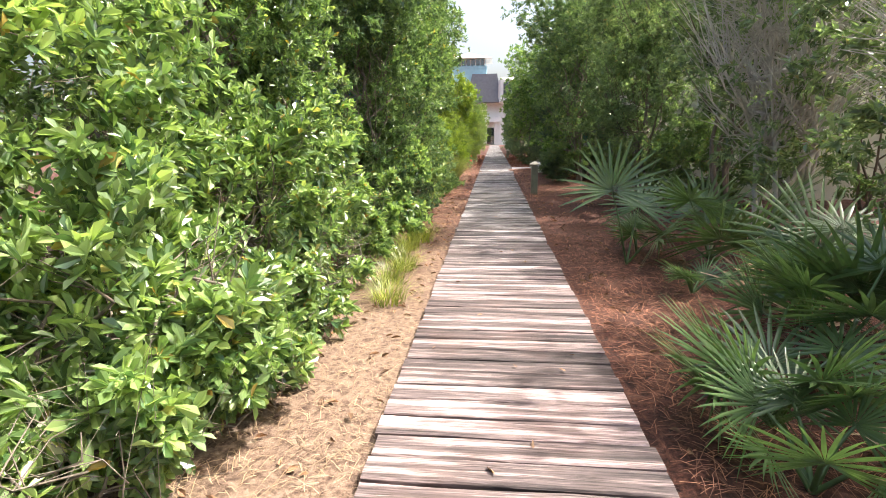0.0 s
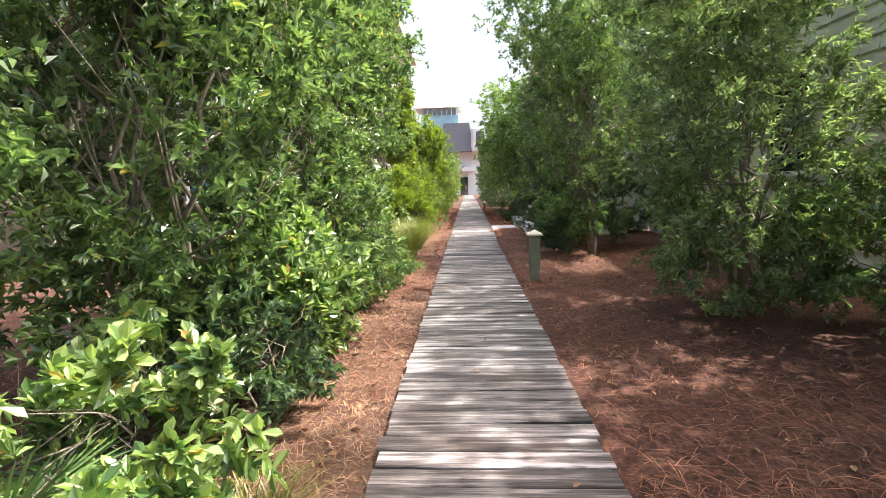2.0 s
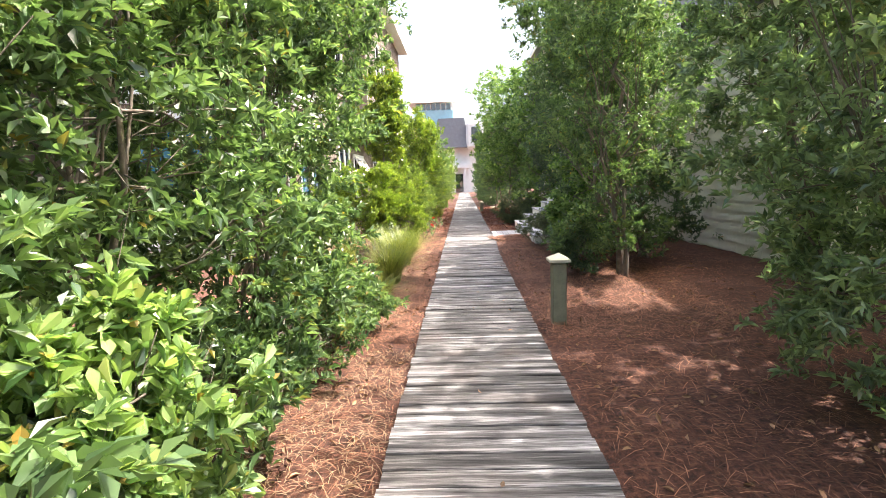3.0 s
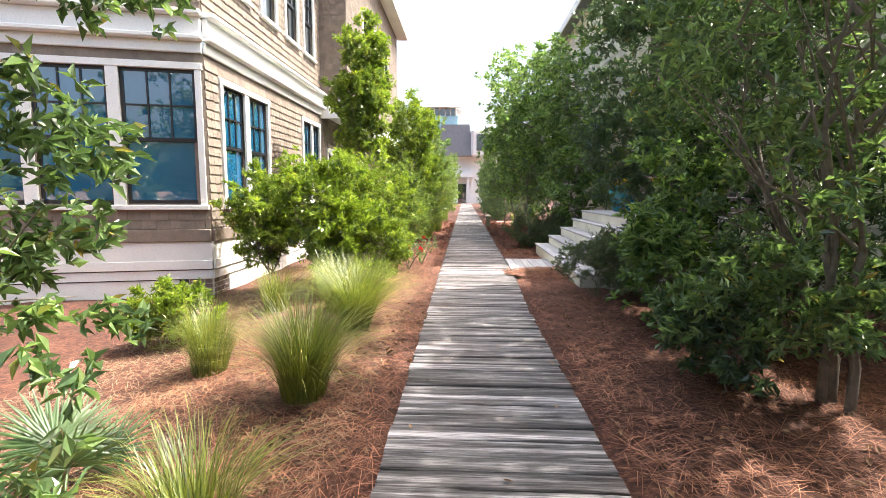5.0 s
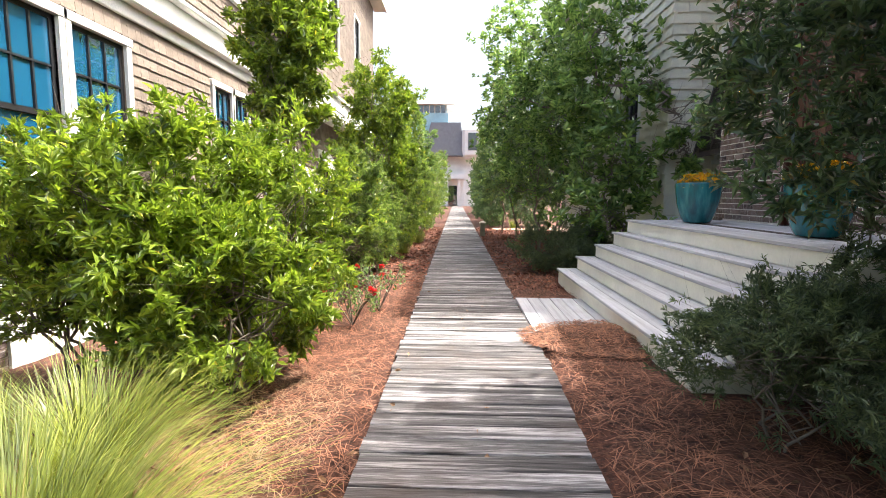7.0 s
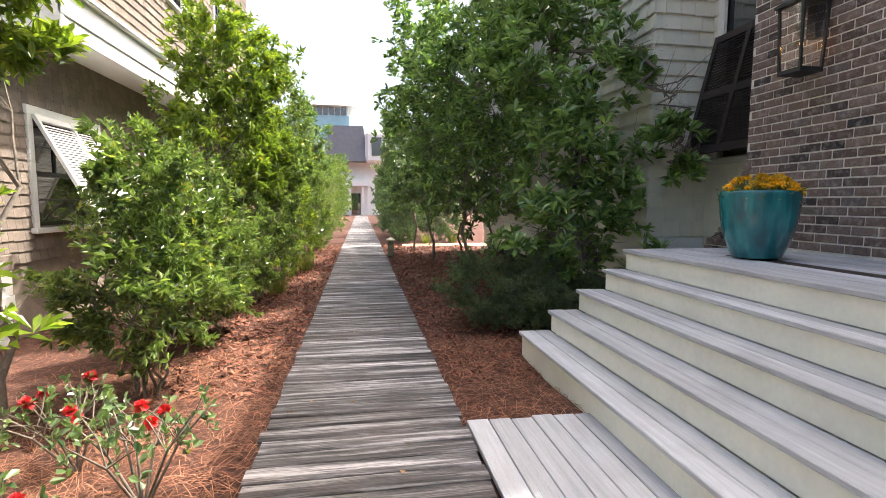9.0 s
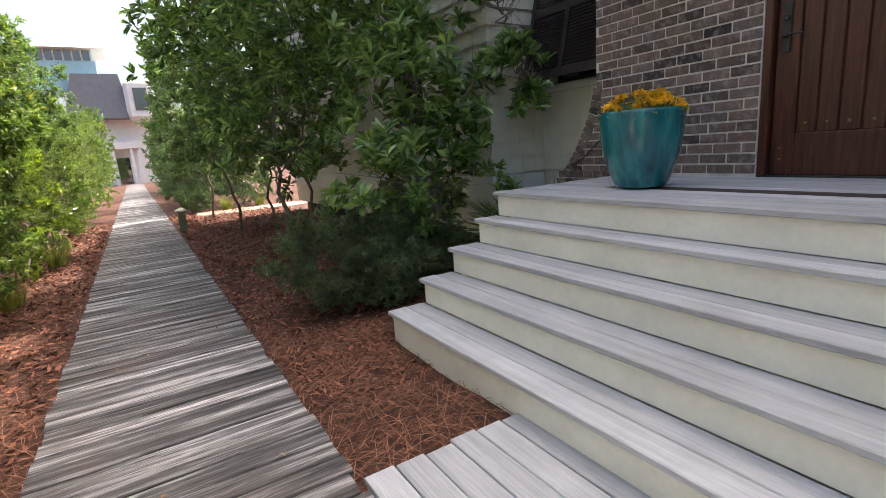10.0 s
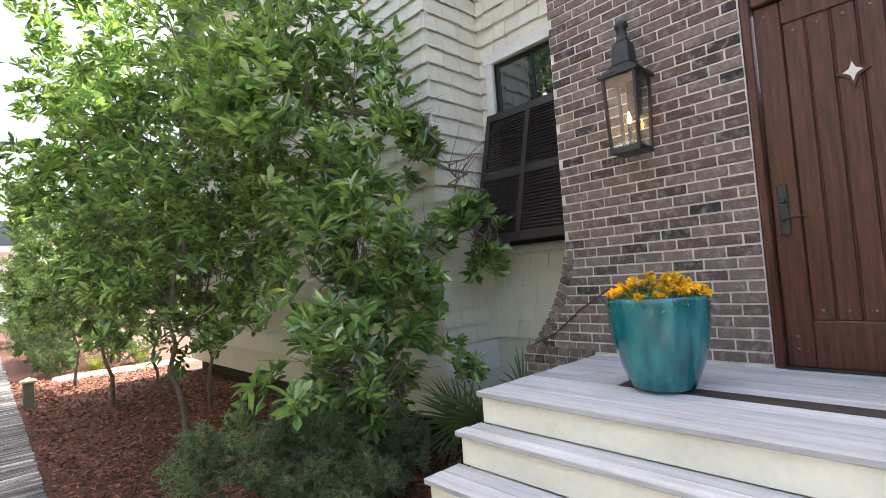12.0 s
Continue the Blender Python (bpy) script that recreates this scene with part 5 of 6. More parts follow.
MYRTLES = (((2.5, 11.7), ((0, 0, 1.5), (1.2, 1.05, 1.45)), ((-0.1, 0.2, 3.6), (1.25, 1.3, 1.3)), ((0.0, -0.1, 0.75), (0.95, 0.85, 0.7))),
           ((2.1, 15.95), ((0, 0, 2.5), (1.15, 1.3, 1.35)), ((-0.15, 0.2, 4.0), (1.15, 1.4, 1.2)), ((-0.8, 0.5, 4.4), (1.0, 1.1, 1.0)), ((-0.4, 0.1, 0.9), (0.6, 0.7, 0.65)), ((0.15, 0.6, 0.7), (0.8, 0.8, 0.6))),
           ((3.4, 13.9), ((0, 0, 3.4), (1.1, 1.1, 1.2)), ((-0.5, 0.2, 4.6), (1.2, 1.3, 1.0)), ((-0.45, 0.1, 2.6), (1.0, 0.9, 0.8)), ((-0.5, -0.2, 1.8), (0.8, 0.7, 0.5))),
           ((3.0, 17.6), ((-0.3, 0.3, 2.2), (1.2, 1.2, 1.2)), ((-0.4, 0.6, 3.8), (1.5, 1.5, 1.3)), ((0.0, -0.3, 0.95), (1.05, 0.9, 0.8))),
           ((2.95, 9.6), ((0, 0, 3.0), (1.15, 1.1, 1.1)), ((-0.35, 0.1, 4.4), (1.3, 1.2, 1.0))),
           ((2.8, 18.9), ((-0.45, 0.6, 1.85), (1.05, 0.85, 0.85)), ((-0.45, 0.75, 3.2), (1.2, 0.9, 1.0)), ((-0.3, 0.6, 4.5), (1.0, 0.9, 0.8))))
for k, ((x, y), *blobs) in enumerate(MYRTLES):
    shrub("wax_myrtle", "multi-stemmed dark green wax myrtle in pine straw", x, y, blobs, L_DARK if k in (3, 5) else L_SCRUB if k in (0, 2, 4) else L_MYRTLE, 0.08, 0.026, 10, (4600, 4200, 3800, 4200, 2400, 3800)[k], 200 + k, r0=0.045, stems=4, group="myrtle hedge")
shrub("rosemary_bush", "dark green upright rosemary bush by the steps", 1.62, 19.1, [((0, 0, 0.4), (0.6, 0.7, 0.46)), ((0.5, 0.3, 0.55), (0.6, 0.55, 0.48))], L_ROSEMARY, 0.045, 0.007, 26, 2400, 230, r0=0.012, spread=0.7)
shrub("rosemary_bush", "rounded dark green rosemary bush beside the steps", 1.75, 25.15, [((-0.08, 0.02, 0.4), (0.8, 0.62, 0.52)), ((0.6, 0.25, 0.38), (0.65, 0.55, 0.5))], L_ROSEMARY, 0.045, 0.0075, 26, 3800, 231, r0=0.012, spread=0.7)
shrub("broadleaf_shrub", "broad-leaved shrub with pale new growth", 1.85, 17.75, [((0, 0, 0.7), (0.5, 0.55, 0.7)), ((0.05, 0, 1.6), (0.45, 0.5, 0.5)), ((0.0, 0.2, 0.95), (0.45, 0.45, 0.45))], L_ANISE, 0.1, 0.036, 9, 700, 232, r0=0.02, small=False, whorl=True)

# anise trees past the steps
shrub("anise_tree", "young anise tree with whorls of long glossy leaves", 3.1, 25.4, [((-0.62, -0.05, 1.1), (1.15, 0.6, 0.66)), ((-0.85, -0.25, 0.95), (0.7, 0.45, 0.45)), ((-0.45, 0.35, 2.1), (1.0, 0.85, 0.9)), ((-0.65, 0.6, 3.4), (1.05, 1.0, 1.0)), ((-0.8, 0.8, 4.7), (1.0, 0.95, 0.85)), ((0.3, 0.0, 3.15), (0.28, 0.25, 0.25)), ((0.6, -0.28, 2.3), (0.3, 0.2, 0.22)), ((0.72, -0.3, 1.75), (0.15, 0.14, 0.42))], L_ANISE, 0.16, 0.056, 13, 1060, 240, r0=0.045, stems=1, count=9, category="tree", shell=0.35, small=False, whorl=True, gap=-0.05)
shrub("anise_tree", "slender leaning tree with a dense leafy crown", 1.7, 27.6, [((0.1, 0.2, 2.0), (1.1, 1.1, 0.95)), ((0.2, 0.3, 3.3), (1.2, 1.2, 1.15)), ((0.3, 0.3, 4.6), (0.95, 0.95, 0.95)), ((-0.65, 0.5, 3.6), (0.75, 1.0, 1.0)), ((-0.85, 0.7, 2.8), (0.6, 0.8, 0.8)), ((-0.5, 0.4, 5.0), (0.9, 1.0, 0.8))], L_ANISE, 0.135, 0.044, 11, 1650, 241, r0=0.04, stems=1, count=6, category="tree", small=False, whorl=True, gap=-0.06)
for k, (x, y) in enumerate(((1.65, 31.2), (2.7, 33.0), (2.6, 29.6), (1.75, 37.5), (1.6, 41), (2.9, 39.5), (1.55, 34.4))):
    shrub("young_tree", "slim young tree with a dark dense crown", x, y, [((0, 0, 2.1), (1.1, 1.2, 1.05)), ((0.1, 0, 3.5), (1.05, 1.15, 1.2))] + ([((0.1, 0.1, 4.9), (0.95, 1.0, 0.95))] if k in (0, 2) else []), L_DARK if k % 2 else L_MYRTLE, 0.11, 0.036, 9, 1900 if k in (0, 2) else 1150, 250 + k, r0=0.035, stems=1, count=5, category="tree", group="trees along the walk")
for k, (x, y, r) in enumerate(((1.5, 39.3, 0.7), (1.45, 42.4, 0.75), (1.55, 45.5, 0.8), (2.9, 37.6, 0.9), (3.2, 41.0, 1.0), (3.0, 44.0, 1.0))):
    shrub("low_shrub", "dark leafy shrub beside the far walk", x, y, [((0, 0, 0.9), (r, 1.5, 1.0))], L_DARK, 0.1, 0.034, 9, 700, 265 + k, r0=0.015)
for k, (x, y, r, h) in enumerate(((-1.45, 46.0, 0.9, 2.1), (-1.55, 50.0, 1.0, 2.3), (1.5, 48.5, 0.9, 2.1), (1.6, 52.5, 1.0, 2.2), (-2.9, 48.0, 1.1, 1.9), (3.2, 50.5, 1.2, 1.9))):
    shrub("tall_shrub", "tall leafy shrub where the walk meets the far house", x, y, [((0, 0, h), (r, 1.6, h * 0.95))], L_FRESH if x < 0 else L_DARK, 0.11, 0.038, 9, 800, 310 + k, r0=0.02, group="shrubs before the far house")
shrub("low_shrub", "low dark rounded shrub in the mulch bed", 1.35, 36.8, [((0, 0, 0.45), (0.55, 0.7, 0.5))], L_DARK, 0.07, 0.025, 9, 600, 262, r0=0.015)

# left-hand side by the shingled house
for k, (x, y, rx, ry, rz, zc) in enumerate(((-1.72, 19.9, 0.65, 0.75, 0.62, 0.62), (-2.35, 20.1, 0.95, 0.8, 0.78, 1.2), (-3.25, 20.3, 0.62, 0.6, 0.72, 1.1), (-1.85, 21.2, 0.72, 0.8, 0.98, 1.0), (-1.7, 25.2, 0.65, 0.95, 0.9, 0.9), (-1.5, 27.3, 0.62, 1.1, 0.95, 0.9), (-1.5, 29.6, 0.65, 1.2, 1.0, 0.95), (-1.45, 32.2, 0.68, 1.4, 1.15, 1.05), (-1.45, 35.0, 0.72, 1.6, 1.4, 1.2), (-1.45, 38.5, 0.75, 1.9, 1.6, 1.3), (-1.45, 42.0, 0.8, 1.9, 1.9, 1.5))):
    shrub("viburnum_shrub", "sunlit yellow-green clipped shrub beside the boardwalk", x, y, [((0, 0, zc + 0.1), (rx, ry, rz))], L_BRIGHT if k in (0, 1, 2, 3, 6) else L_FRESH, 0.08, 0.025, 12, 1600 if k < 5 else 950, 280 + k, r0=0.022, stems=5, count=7, spread=0.8, group="bright hedge by the house")
shrub("viburnum_shrub", "open leggy green shrub by the house wall", -1.65, 23.75, [((0, 0, 0.85), (0.6, 0.6, 0.6)), ((0.05, 0.05, 1.6), (0.5, 0.5, 0.5))], L_FRESH, 0.075, 0.026, 10, 1300, 295, r0=0.018, stems=6, count=7)
shrub("small_tree", "small sunlit tree with upright yellow-green foliage", -2.45, 23.3, [((0, 0, 2.75), (0.6, 0.55, 0.5)), ((0.05, 0.0, 3.5), (0.68, 0.62, 0.75)), ((0.1, 0.0, 4.5), (0.5, 0.5, 0.65))], L_BRIGHT, 0.11, 0.038, 10, 2000, 300, r0=0.04, stems=2, count=6, category="tree", small=False)
shrub("small_tree", "small sunlit tree above the hedge", -1.95, 26.8, [((0.1, 0, 2.3), (0.95, 0.95, 0.9)), ((0.2, 0.1, 3.4), (0.8, 0.8, 0.75))], L_BRIGHT, 0.11, 0.038, 10, 1500, 301, r0=0.04, stems=2, count=6, category="tree")
shrub("small_tree", "small sunlit tree above the hedge", -2.0, 30.6, [((0.1, 0, 2.4), (1.0, 1.2, 1.0)), ((0.2, 0.1, 3.6), (0.8, 0.9, 0.8))], L_FRESH, 0.11, 0.038, 10, 1300, 302, r0=0.04, stems=2, count=6, category="tree")
shrub("small_tree", "small sunlit tree above the hedge", -1.95, 34.8, [((0.1, 0, 2.4), (1.0, 1.4, 1.0)), ((0.2, 0.1, 3.7), (0.8, 1.0, 0.8))], L_MYRTLE, 0.11, 0.038, 10, 1500, 303, r0=0.04, stems=2, count=6, category="tree")
shrub("low_shrub", "low yellow-green shrub by the foundation", -3.2, 17.6, [((0, 0, 0.32), (0.45, 0.42, 0.36))], L_BRIGHT, 0.075, 0.026, 10, 460, 304, r0=0.012)


# palmettos
def fan_mesh(seed, blades=24, length=0.62):
    """A fan leaf: hub at the origin, blades in the plane facing +y, stalk below."""
    g = np.random.default_rng(seed)
    V, F = [], []
    n = 3
    for k in range(blades):
        turn = radians(-118 + 236 * k / (blades - 1)) + g.normal() * 0.02
        d = np.array([math.sin(turn), -0.12 - 0.1 * g.random(), math.cos(turn)])
        d /= np.linalg.norm(d)
        side = np.array([math.cos(turn), 0, -math.sin(turn)])
        L = length * (0.72 + 0.28 * math.cos(turn * 0.6)) * g.uniform(0.9, 1.05)
        for t, w in ((0.0, 0.004), (0.3, 0.016), (0.6, 0.014), (0.85, 0.007), (1.0, 0.001)):
            if k and t == 0.0:
                continue                     # every blade grows from the same hub
            p = d * L * t + np.array([0, -0.0, -0.10 * L * t ** 3])
            V += [p - side * w, p + np.array([0, 0.006 * (1 - t), 0]), p + side * w]
        for q in range(4):
            a, b = (0 if q == 0 else n + q * 3 - 3), n + q * 3
            F += [(a, a + 1, b + 1, b), (a + 1, a + 2, b + 2, b + 1)]
        n += 12
    me = mesh_from("frond", np.array(V), np.array(F))
    me.materials.append(L_PALM)
    return me


FANS = [fan_mesh(k, 22 + 2 * k, 0.6 + 0.05 * k) for k in range(4)]


def palmetto(x, y, fronds, size, seed, label, upright=False):
    g = np.random.default_rng(seed)
    z = gz(x, y)
    t = thing("palmetto", label, "palm", pose(x, y, z), group="palmettos by the walk")
    for k in range(fronds):
        az = g.uniform(0, 360) if fronds > 4 else 90 + k * 120
        tilt = g.uniform(18, 62)
        if upright:
            az, tilt = (205, 60, 330, 120, 10)[k], (17, 30, 42, 52, 60)[k]
        L = size * (g.uniform(0.55, 1.0) if not upright else (1.0, 0.8, 0.5, 0.7, 0.6)[k])
        hub = np.array([math.sin(radians(tilt)) * math.cos(radians(az)), math.sin(radians(tilt)) * math.sin(radians(az)), math.cos(radians(tilt))]) * L
        v, f = tubes([[(np.array((0, 0, 0.0)), 0.012), (hub * 0.5 + np.array([0, 0, 0.05]), 0.009), (hub, 0.006)]], 5)
        mesh_object("stalk", mesh_from("stalk", v, f, True), L_PALM, t)
        ob = mesh_object("frond", FANS[int(g.integers(4))], None, t)
        s = g.uniform(0.8, 1.1) * size / 0.75
        if upright and k == 0:
            ob.matrix_basis = Matrix.Translation(hub) @ Matrix.Rotation(radians(-14), 4, "Z") @ Matrix.Rotation(radians(-18), 4, "X")
            continue
        ob.matrix_basis = Matrix.Translation(hub) @ Matrix.Rotation(radians(az + 90), 4, "Z") @ Matrix.Rotation(radians(g.uniform(15, 55)), 4, "X") @ Matrix.Rotation(radians(g.uniform(-20, 20)), 4, "Y") @ Matrix.Scale(s, 4)
    return t


palmetto(1.15, 4.75, 9, 0.5, 1, "green saw palmetto with stiff fan leaves")
palmetto(1.05, 4.3, 6, 0.34, 2, "low saw palmetto beside the boards")
palmetto(1.24, 7.6, 3, 0.8, 3, "tall saw palmetto with a large upright fan leaf", True)
palmetto(2.1, 7.75, 7, 0.75, 4, "tall saw palmetto with large fan leaves")
palmetto(1.75, 5.3, 9, 0.6, 5, "saw palmetto in dry scrub")
palmetto(1.5, 6.6, 5, 0.28, 6, "small saw palmetto beside the boards")
palmetto(1.75, 3.9, 8, 0.55, 7, "saw palmetto in dry scrub")
palmetto(1.45, 8.0, 4, 0.4, 11, "small saw palmetto beside the boards")
palmetto(2.3, 6.1, 8, 0.7, 12, "saw palmetto in dry scrub")
palmetto(-2.05, 14.9, 6, 0.38, 8, "small palmetto in pine straw")
palmetto(-1.75, 8.3, 7, 0.42, 9, "half-dry palmetto under the shrubs")
palmetto(3.5, 24.85, 10, 0.72, 10, "small grey-green palm beside the porch")


def dry_fronds():
    meshes = []
    for k in range(3):
        me = fan_mesh(20 + k, 14, 0.6)
        me.materials.clear()
        me.materials.append(M_NEEDLE_PALE)
        meshes.append(me)
    for k, (x, y, a) in enumerate(((1.5, 4.0, 30), (1.75, 4.6, 200), (1.5, 3.5, 100), (1.95, 5.7, 60), (-1.9, 7.6, 20), (-2.1, 8.3, 150), (1.9, 6.4, 280))):
        ob = mesh_object("dry_frond", meshes[k % 3], None)
        ob.matrix_basis = pose(x, y, gz(x, y) + 0.07, -78, 6, a)
        tagged(ob, "dead straw-coloured palmetto frond on the ground", "palm frond", "dead palmetto fronds")


dry_fronds()


# tall grasses
def grass_clump(x, y, blades, height, spread, seed, mat, label):
    g = np.random.default_rng(seed)
    t = thing("grass_clump", label, "ornamental grass", pose(x, y, gz(x, y) - 0.01), group="grasses by the walk")
    n = blades
    a = g.uniform(0, 2 * math.pi, n)
    r0 = 0.14 * np.sqrt(g.random(n))
    base = np.stack([r0 * np.cos(a), r0 * np.sin(a), np.zeros(n)], 1)
    out = np.stack([np.cos(a + g.normal(size=n) * 0.5), np.sin(a + g.normal(size=n) * 0.5), np.zeros(n)], 1)
    L = height * g.uniform(0.6, 1.1, n)
    reach = spread * g.uniform(0.25, 1.0, n)
    side = np.stack([-out[:, 1], out[:, 0], np.zeros(n)], 1)
    V = np.empty((n, 6, 2, 3))
    for k in range(6):
        s = k / 5
        p = base + out * (reach * s ** 1.7)[:, None] + np.array([0, 0, 1.0]) * (L * (s * 1.25 - 0.55 * (reach / spread) * s ** 3))[:, None]
        w = 0.0035 * (1 - 0.85 * s)
        V[:, k, 0] = p - side * w
        V[:, k, 1] = p + side * w
    idx = np.arange(n)[:, None] * 12
    F = np.concatenate([idx + np.array([[2 * k, 2 * k + 1, 2 * k + 3, 2 * k + 2]]) for k in range(5)], 0)
    V = V.reshape(-1, 3)
    V[:, 2] = np.maximum(V[:, 2], 0.005)
    tagged(mesh_object("grass_tuft", mesh_from("grass_tuft", V, F), mat, t), kind="stuff")


for k, (x, y, n, h, s) in enumerate(((-1.32, 17.75, 1500, 0.72, 0.75), (-1.28, 16.0, 1100, 0.68, 0.6), (-1.7, 18.55, 900, 0.66, 0.6), (-2.3, 16.7, 700, 0.6, 0.35), (-1.25, 14.6, 450, 0.45, 0.4), (-2.6, 18.9, 500, 0.6, 0.4))):
    grass_clump(x, y, n, h, s, 60 + k, L_GRASS, "arching yellow-green ornamental grass clump")
for k, (x, y) in enumerate(((-1.0, 7.3), (-1.05, 6.75), (-1.1, 8.2), (-0.95, 6.3), (-1.15, 7.7), (-1.0, 8.6), (-1.35, 27.8), (-1.2, 30.5), (2.2, 36.6), (3.2, 36.9))):
    grass_clump(x, y, 260 if y > 20 else 190, 0.2 + 0.03 * (k % 3) if y < 20 else 0.4, 0.24, 80 + k, L_GRASS, "small tuft of yellow-green grass")


# roses
def rose_bush(x, y, h, seed):
    g = np.random.default_rng(seed)
    t = thing("rose_bush", "thin leggy rose bush with red flowers", "rose bush", pose(x, y, gz(x, y)), group="red roses")
    paths, tips = [], []
    for k in range(7):
        e = np.array([g.uniform(-0.3, 0.3), g.uniform(-0.3, 0.3), h * g.uniform(0.6, 1.0)])
        m = e * 0.5 + np.array([0, 0, 0.06])
        paths.append([(np.zeros(3), 0.008), (m, 0.006), (e, 0.003)])
        tips.append(e)
        for q in range(3):
            e2 = m + np.array([g.uniform(-0.2, 0.2), g.uniform(-0.2, 0.2), g.uniform(0.05, 0.25)])
            paths.append([(m, 0.004), ((m + e2) / 2 + 0.01, 0.003), (e2, 0.002)])
            tips.append(e2)
    v, f = tubes(paths, 5)
    tagged(mesh_object("cane", mesh_from("cane", v, f, True), M_BARK, t), kind="stuff")
    tips = np.array(tips)
    v, f = rosettes(tips, np.tile([0, 0, 1.0], (len(tips), 1)), 9, 0.05, 0.028, 1.2, 0.16)
    mesh_object("foliage", mesh_from("foliage", v, f), L_MYRTLE, t)
    for e in tips[::9]:
        d = unit(g.normal(size=(26, 3)) + np.array([0, 0, 0.5]))
        v, f = leaves(np.tile(e, (26, 1)), d, g.uniform(0.03, 0.045, 26), g.uniform(0.026, 0.036, 26), 0.5, 0.1)
        mesh_object("flower", mesh_from("flower", v, f), L_ROSE, t, "red rose")


rose_bush(-1.02, 22.1, 0.55, 1)
rose_bush(-1.55, 22.6, 0.5, 2)
rose_bush(-1.2, 21.5, 0.4, 3)


# ---- litter: pine needles and dead leaves ----
def scatter_needles(name, count, xr, yr, mat, label, seed, keep, length=(0.07, 0.17), lift=0.03):
    g = np.random.default_rng(seed)
    x, y = g.uniform(*xr, count), g.uniform(*yr, count)
    ok = keep(x, y)
    x, y = x[ok], y[ok]
    n = len(x)
    z = np.array([gz(a, b) for a, b in zip(x, y)]) + 0.004
    a = g.uniform(0, 2 * math.pi, n)
    L = g.uniform(*length, n)
    d = np.stack([np.cos(a), np.sin(a), g.normal(size=n) * 0.12], 1)
    side = np.stack([-np.sin(a), np.cos(a), np.zeros(n)], 1) * 0.0015
    c = np.stack([x, y, z], 1)
    mid = c + side * g.normal(size=(n, 1)) * 6 + np.array([0, 0, 1]) * g.uniform(0.003, lift, (n, 1))
    p0, p2 = mid - d * L[:, None] / 2, mid + d * L[:, None] / 2
    p0[:, 2] -= 0.01
    p2[:, 2] -= 0.01
    V = np.stack([p0 - side, p0 + side, mid - side, mid + side, p2 - side, p2 + side], 1)
    F = (np.array([[0, 1, 3, 2], [2, 3, 5, 4]])[None] + np.arange(n)[:, None, None] * 6).reshape(-1, 4)
    tagged(mesh_object(name, mesh_from(name, V.reshape(-1, 3), F), mat), label, "pine straw", kind="stuff")


off_walk = lambda x, y: (np.abs(x) > 0.63) & ~((x > 0.6) & (x < 4.2) & (y > 19.6) & (y < 24.1)) | (np.abs(x) > 0.61) & (x < 1.42) & (y > 22.7) & (y < 24.1) | (x > 0.61) & (x < 1.42) & (y > 19.5) & (y < 21.14)
scatter_needles("pine_straw", 46000, (-4.0, 4.2), (8.5, 30), M_NEEDLE, "loose reddish brown pine needles", 5, off_walk)
scatter_needles("pine_straw", 42000, (-2.6, 2.7), (13.2, 24.6), M_NEEDLE, "deep mat of long reddish pine needles", 15, off_walk, (0.1, 0.22), 0.04)
scatter_needles("pine_straw", 9000, (0.6, 2.6), (3.0, 9), M_NEEDLE, "loose reddish brown pine needles", 6, off_walk)
scatter_needles("dry_grass_litter", 9000, (-1.9, -0.6), (3.0, 13), M_NEEDLE_PALE, "pale dry grass and needles on sand", 7, off_walk, (0.04, 0.12), 0.02)
# pale straw whose colour also carries the sunlight on this bed
scatter_needles("pine_straw", 11000, (-3.7, -0.85), (13.6, 20.2), M_NEEDLE_PALE, "pale straw between grass clumps, lightened to look sunlit", 8, off_walk)


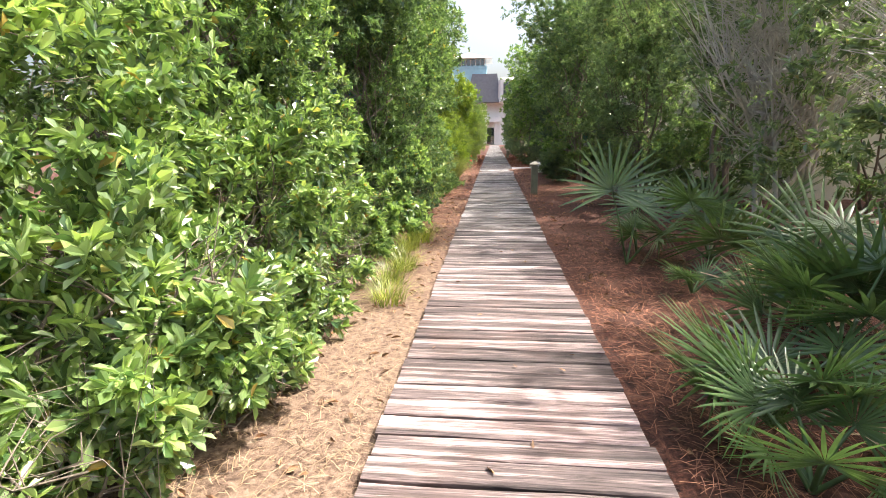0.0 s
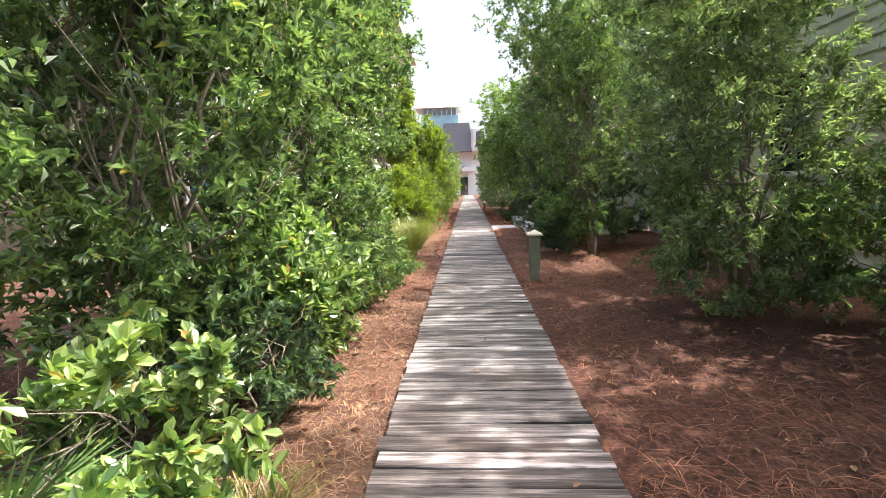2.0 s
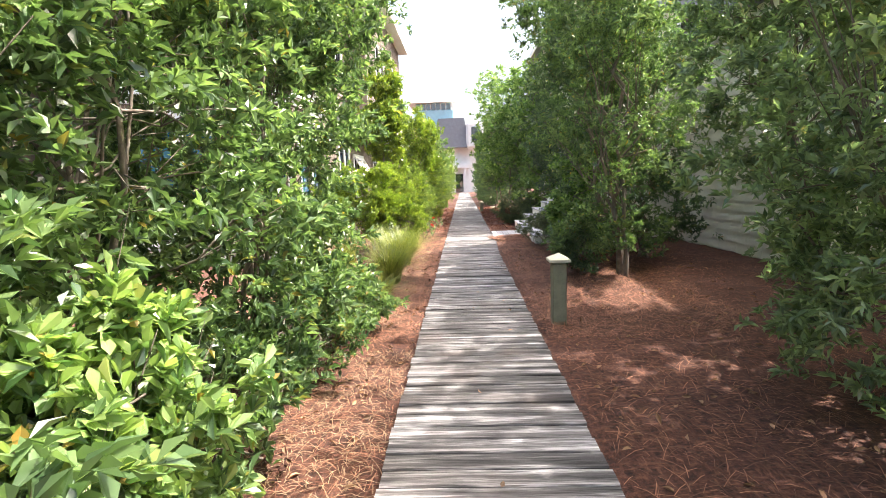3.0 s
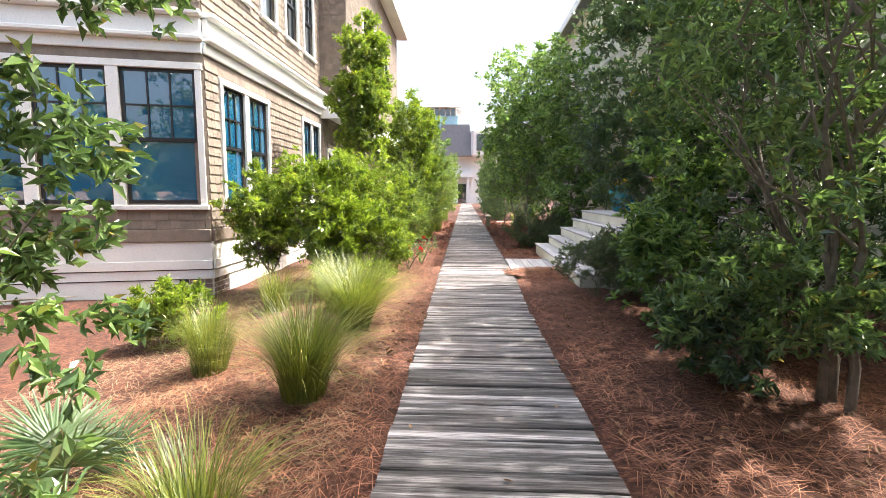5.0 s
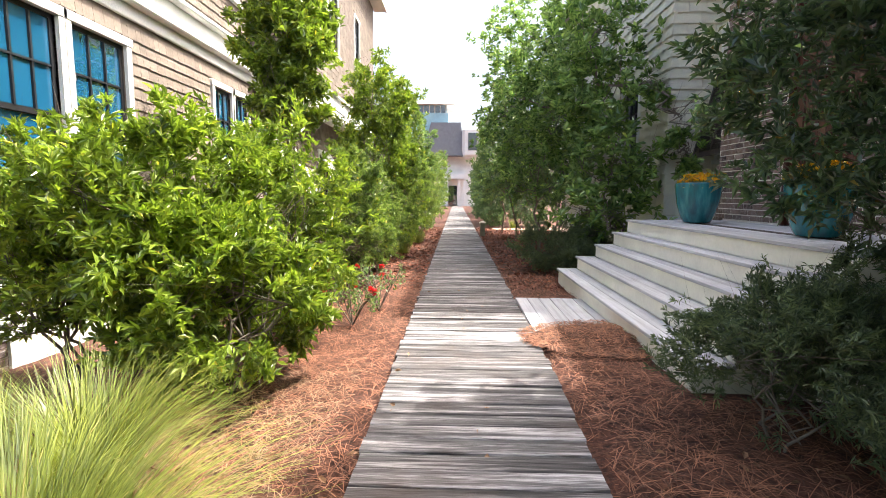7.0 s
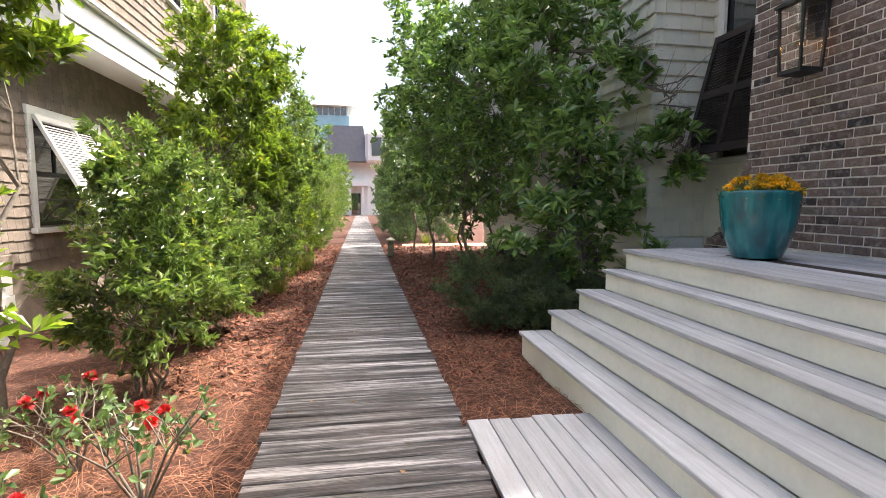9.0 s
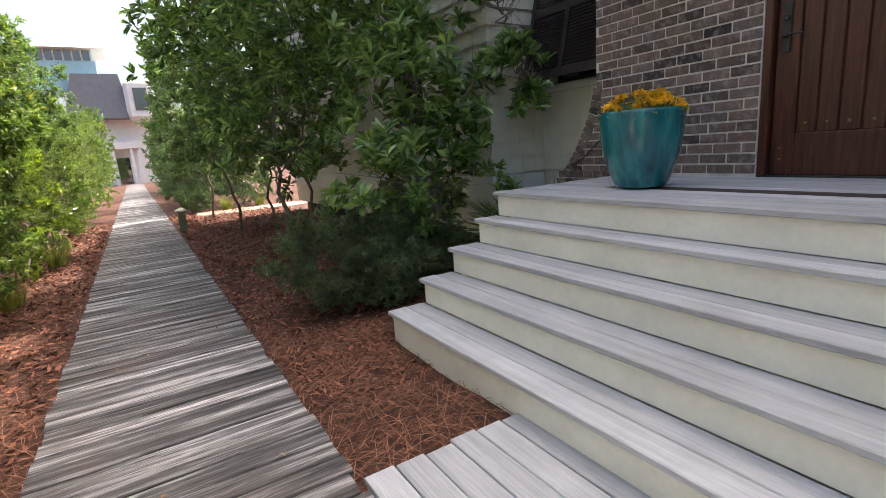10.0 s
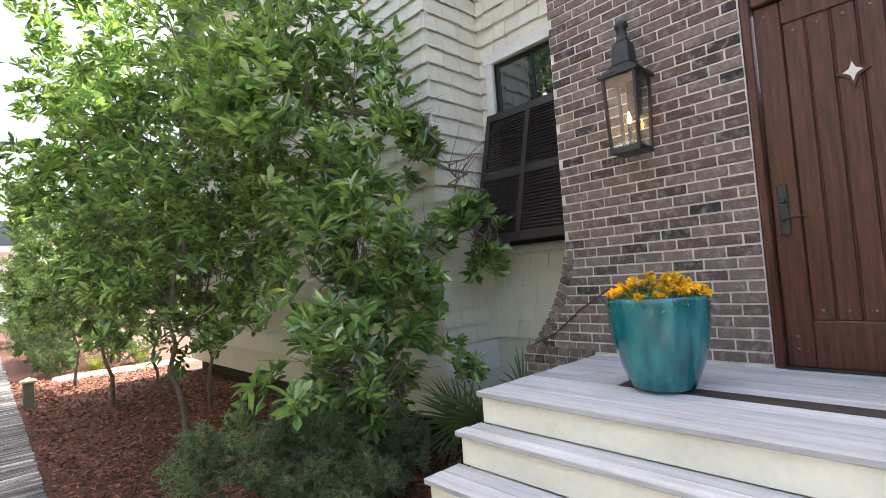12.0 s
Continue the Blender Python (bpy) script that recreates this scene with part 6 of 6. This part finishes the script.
def straw_heap(cx, cy, rx, ry, h, seed):
    """Pine straw raked up into a low heap."""
    g = np.random.default_rng(seed)

    def top(x, y):
        q = ((x - cx) / rx) ** 2 + ((y - cy) / ry) ** 2
        return h * max(0.0, 1 - q) ** 1.2 + 0.02 * noise.noise(Vector((x * 7, y * 7, seed))) * max(0.0, 1 - q)

    t = thing("straw_heap", "raked heap of reddish pine straw on the landing", "pine straw", pose(cx, cy, 0.0))
    rings, sides = 9, 36
    V = [(0.0, 0.0, top(cx, cy))]
    for i in range(1, rings + 1):
        for k in range(sides):
            a = 2 * math.pi * k / sides
            r = i / rings * (1 + 0.3 * noise.noise(Vector((3 * math.cos(a), 3 * math.sin(a), seed))))
            x, y = rx * r * math.cos(a), ry * r * math.sin(a)
            V.append((x, y, max(top(cx + x, cy + y), -0.09 if i == rings else -0.02)))
    F = [(1 + (i - 1) * sides + k, 1 + i * sides + k, 1 + i * sides + (k + 1) % sides, 1 + (i - 1) * sides + (k + 1) % sides) for i in range(1, rings) for k in range(sides)]
    bm = bmesh.new()
    vs = [bm.verts.new(v) for v in V]
    for f in F:
        bm.faces.new([vs[q] for q in f])
    for k in range(sides):
        bm.faces.new((vs[0], vs[1 + k], vs[1 + (k + 1) % sides]))
    part("mound", bm, M_GROUND, t, smooth=True)
    n = 2600
    a, r = g.uniform(0, 2 * math.pi, n), np.sqrt(g.random(n)) * 1.08
    x, y = rx * r * np.cos(a), ry * r * np.sin(a)
    z = np.array([max(0.006, top(cx + p, cy + q)) for p, q in zip(x, y)]) + g.uniform(0.004, 0.022, n)
    w = g.uniform(0, 2 * math.pi, n)
    d = np.stack([np.cos(w), np.sin(w), g.normal(size=n) * 0.15], 1) * g.uniform(0.04, 0.08, (n, 1))
    side = np.stack([-np.sin(w), np.cos(w), np.zeros(n)], 1) * 0.0016
    c = np.stack([x, y, z], 1)
    v = np.stack([c - d - side, c - d + side, c + side * 3 + np.array([0, 0, 0.008]), c + d + side, c + d - side, c - side * 3 + np.array([0, 0, 0.008])], 1)
    f = (np.array([[0, 1, 2, 5], [5, 2, 3, 4]])[None] + np.arange(n)[:, None, None] * 6).reshape(-1, 4)
    tagged(mesh_object("needles", mesh_from("needles", v.reshape(-1, 3), f), M_NEEDLE, t), kind="stuff")


straw_heap(1.35, 20.95, 0.85, 0.54, 0.045, 3)


def dead_leaves():
    g = np.random.default_rng(9)
    n = 1500
    x, y = np.where(g.random(n) < 0.5, g.uniform(0.65, 3.5, n), g.uniform(-2.0, -0.65, n)), g.uniform(3, 19, n)
    z = np.array([gz(a, b) for a, b in zip(x, y)]) + 0.02
    v, f = leaves(np.stack([x, y, z], 1), np.stack([g.normal(size=n), g.normal(size=n), g.normal(size=n) * 0.2], 1), g.uniform(0.04, 0.075, n), g.uniform(0.018, 0.03, n), 0.5, 0.3)
    tagged(mesh_object("dead_leaves", mesh_from("dead_leaves", v, f), M_DEAD), "brown fallen leaves on the ground", "leaf litter", kind="stuff")


def leaves_on_boards():
    g = np.random.default_rng(19)
    n = 60
    x, y = g.uniform(-0.58, 0.56, n), g.uniform(3.2, 26, n)
    v, f = leaves(np.stack([x, y, np.full(n, 0.012)], 1), np.stack([g.normal(size=n), g.normal(size=n), g.normal(size=n) * 0.05], 1), g.uniform(0.03, 0.06, n), g.uniform(0.015, 0.026, n), 0.3, 0.05)
    tagged(mesh_object("fallen_leaves", mesh_from("fallen_leaves", v, f), M_DEAD), "dry brown leaves lying on the boards", "leaf litter", kind="stuff")


def wood_chips():
    g = np.random.default_rng(29)
    n = 26000
    x, y = np.where(g.random(n) < 0.75, g.uniform(0.66, 3.6, n), g.uniform(-1.6, -0.66, n)), 23.4 + 13 * g.random(n)
    ok = off_walk(x, y)
    x, y = x[ok], y[ok]
    n = len(x)
    z = np.array([gz(a, b) for a, b in zip(x, y)]) + 0.008
    v, f = leaves(np.stack([x, y, z], 1), np.stack([g.normal(size=n), g.normal(size=n), g.normal(size=n) * 0.3], 1), g.uniform(0.035, 0.095, n), g.uniform(0.014, 0.032, n), 0.2, -0.12, small=True)
    tagged(mesh_object("mulch_chips", mesh_from("mulch_chips", v, f), M_CHIP), "reddish brown bark chips in the beds", "mulch", kind="stuff")


wood_chips()
M_DEAD = plain("dead_leaf", (0.3, 0.17, 0.09), 0.7, vary=0.4, scale=14, bumpy=0, per_piece=0.5)
dead_leaves()
leaves_on_boards()

# woods that close the view on both sides and behind
def far_woods():
    g = np.random.default_rng(12)
    V, F, n = [], [], 0
    paths = []
    spots = [(-6.5 - g.uniform(0, 5), y) for y in np.arange(-4, 15, 1.7)] + [(6.0 + g.uniform(0, 5), y) for y in np.arange(-4, 11, 1.7)] + [(x, -7 - g.uniform(0, 3)) for x in np.arange(-6, 7, 1.9)]
    spots += [(-4.5 - g.uniform(0, 8), y) for y in np.arange(42, 66, 4)] + [(4.0 + g.uniform(0, 8), y) for y in np.arange(42, 66, 4)] + [(2.35 + g.uniform(0, 0.3), y) for y in np.arange(47, 69, 2.4)] + [(-2.35 - g.uniform(0, 0.3), y) for y in np.arange(46, 69, 2.4)]
    for k, (x, y) in enumerate(spots):
        h = g.uniform(3.2, 5.5)
        c = np.array([x, y, h * 0.55])
        p, o = crown_tips(250, c, (1.5, 1.5, h * 0.5), 400 + k, 0.4, 0.4)
        v, f = rosettes(p, o, 8, 0.17, 0.06, 0.9, 0.2, small=True)
        V.append(v); F.append(f + n); n += len(v)
        paths += limbs((x, y, -0.1), c, (1.2, 1.2, h * 0.45), 3, 0.06, 500 + k, 1)
    woods = tagged(mesh_object("woods", mesh_from("woods", np.concatenate(V), np.concatenate(F)), L_MYRTLE), "mixed green woods around the walk", "woods", kind="stuff")
    v, f = tubes(paths, 5)
    mesh_object("cane", mesh_from("cane", v, f, True), M_BARK, woods)


far_woods()
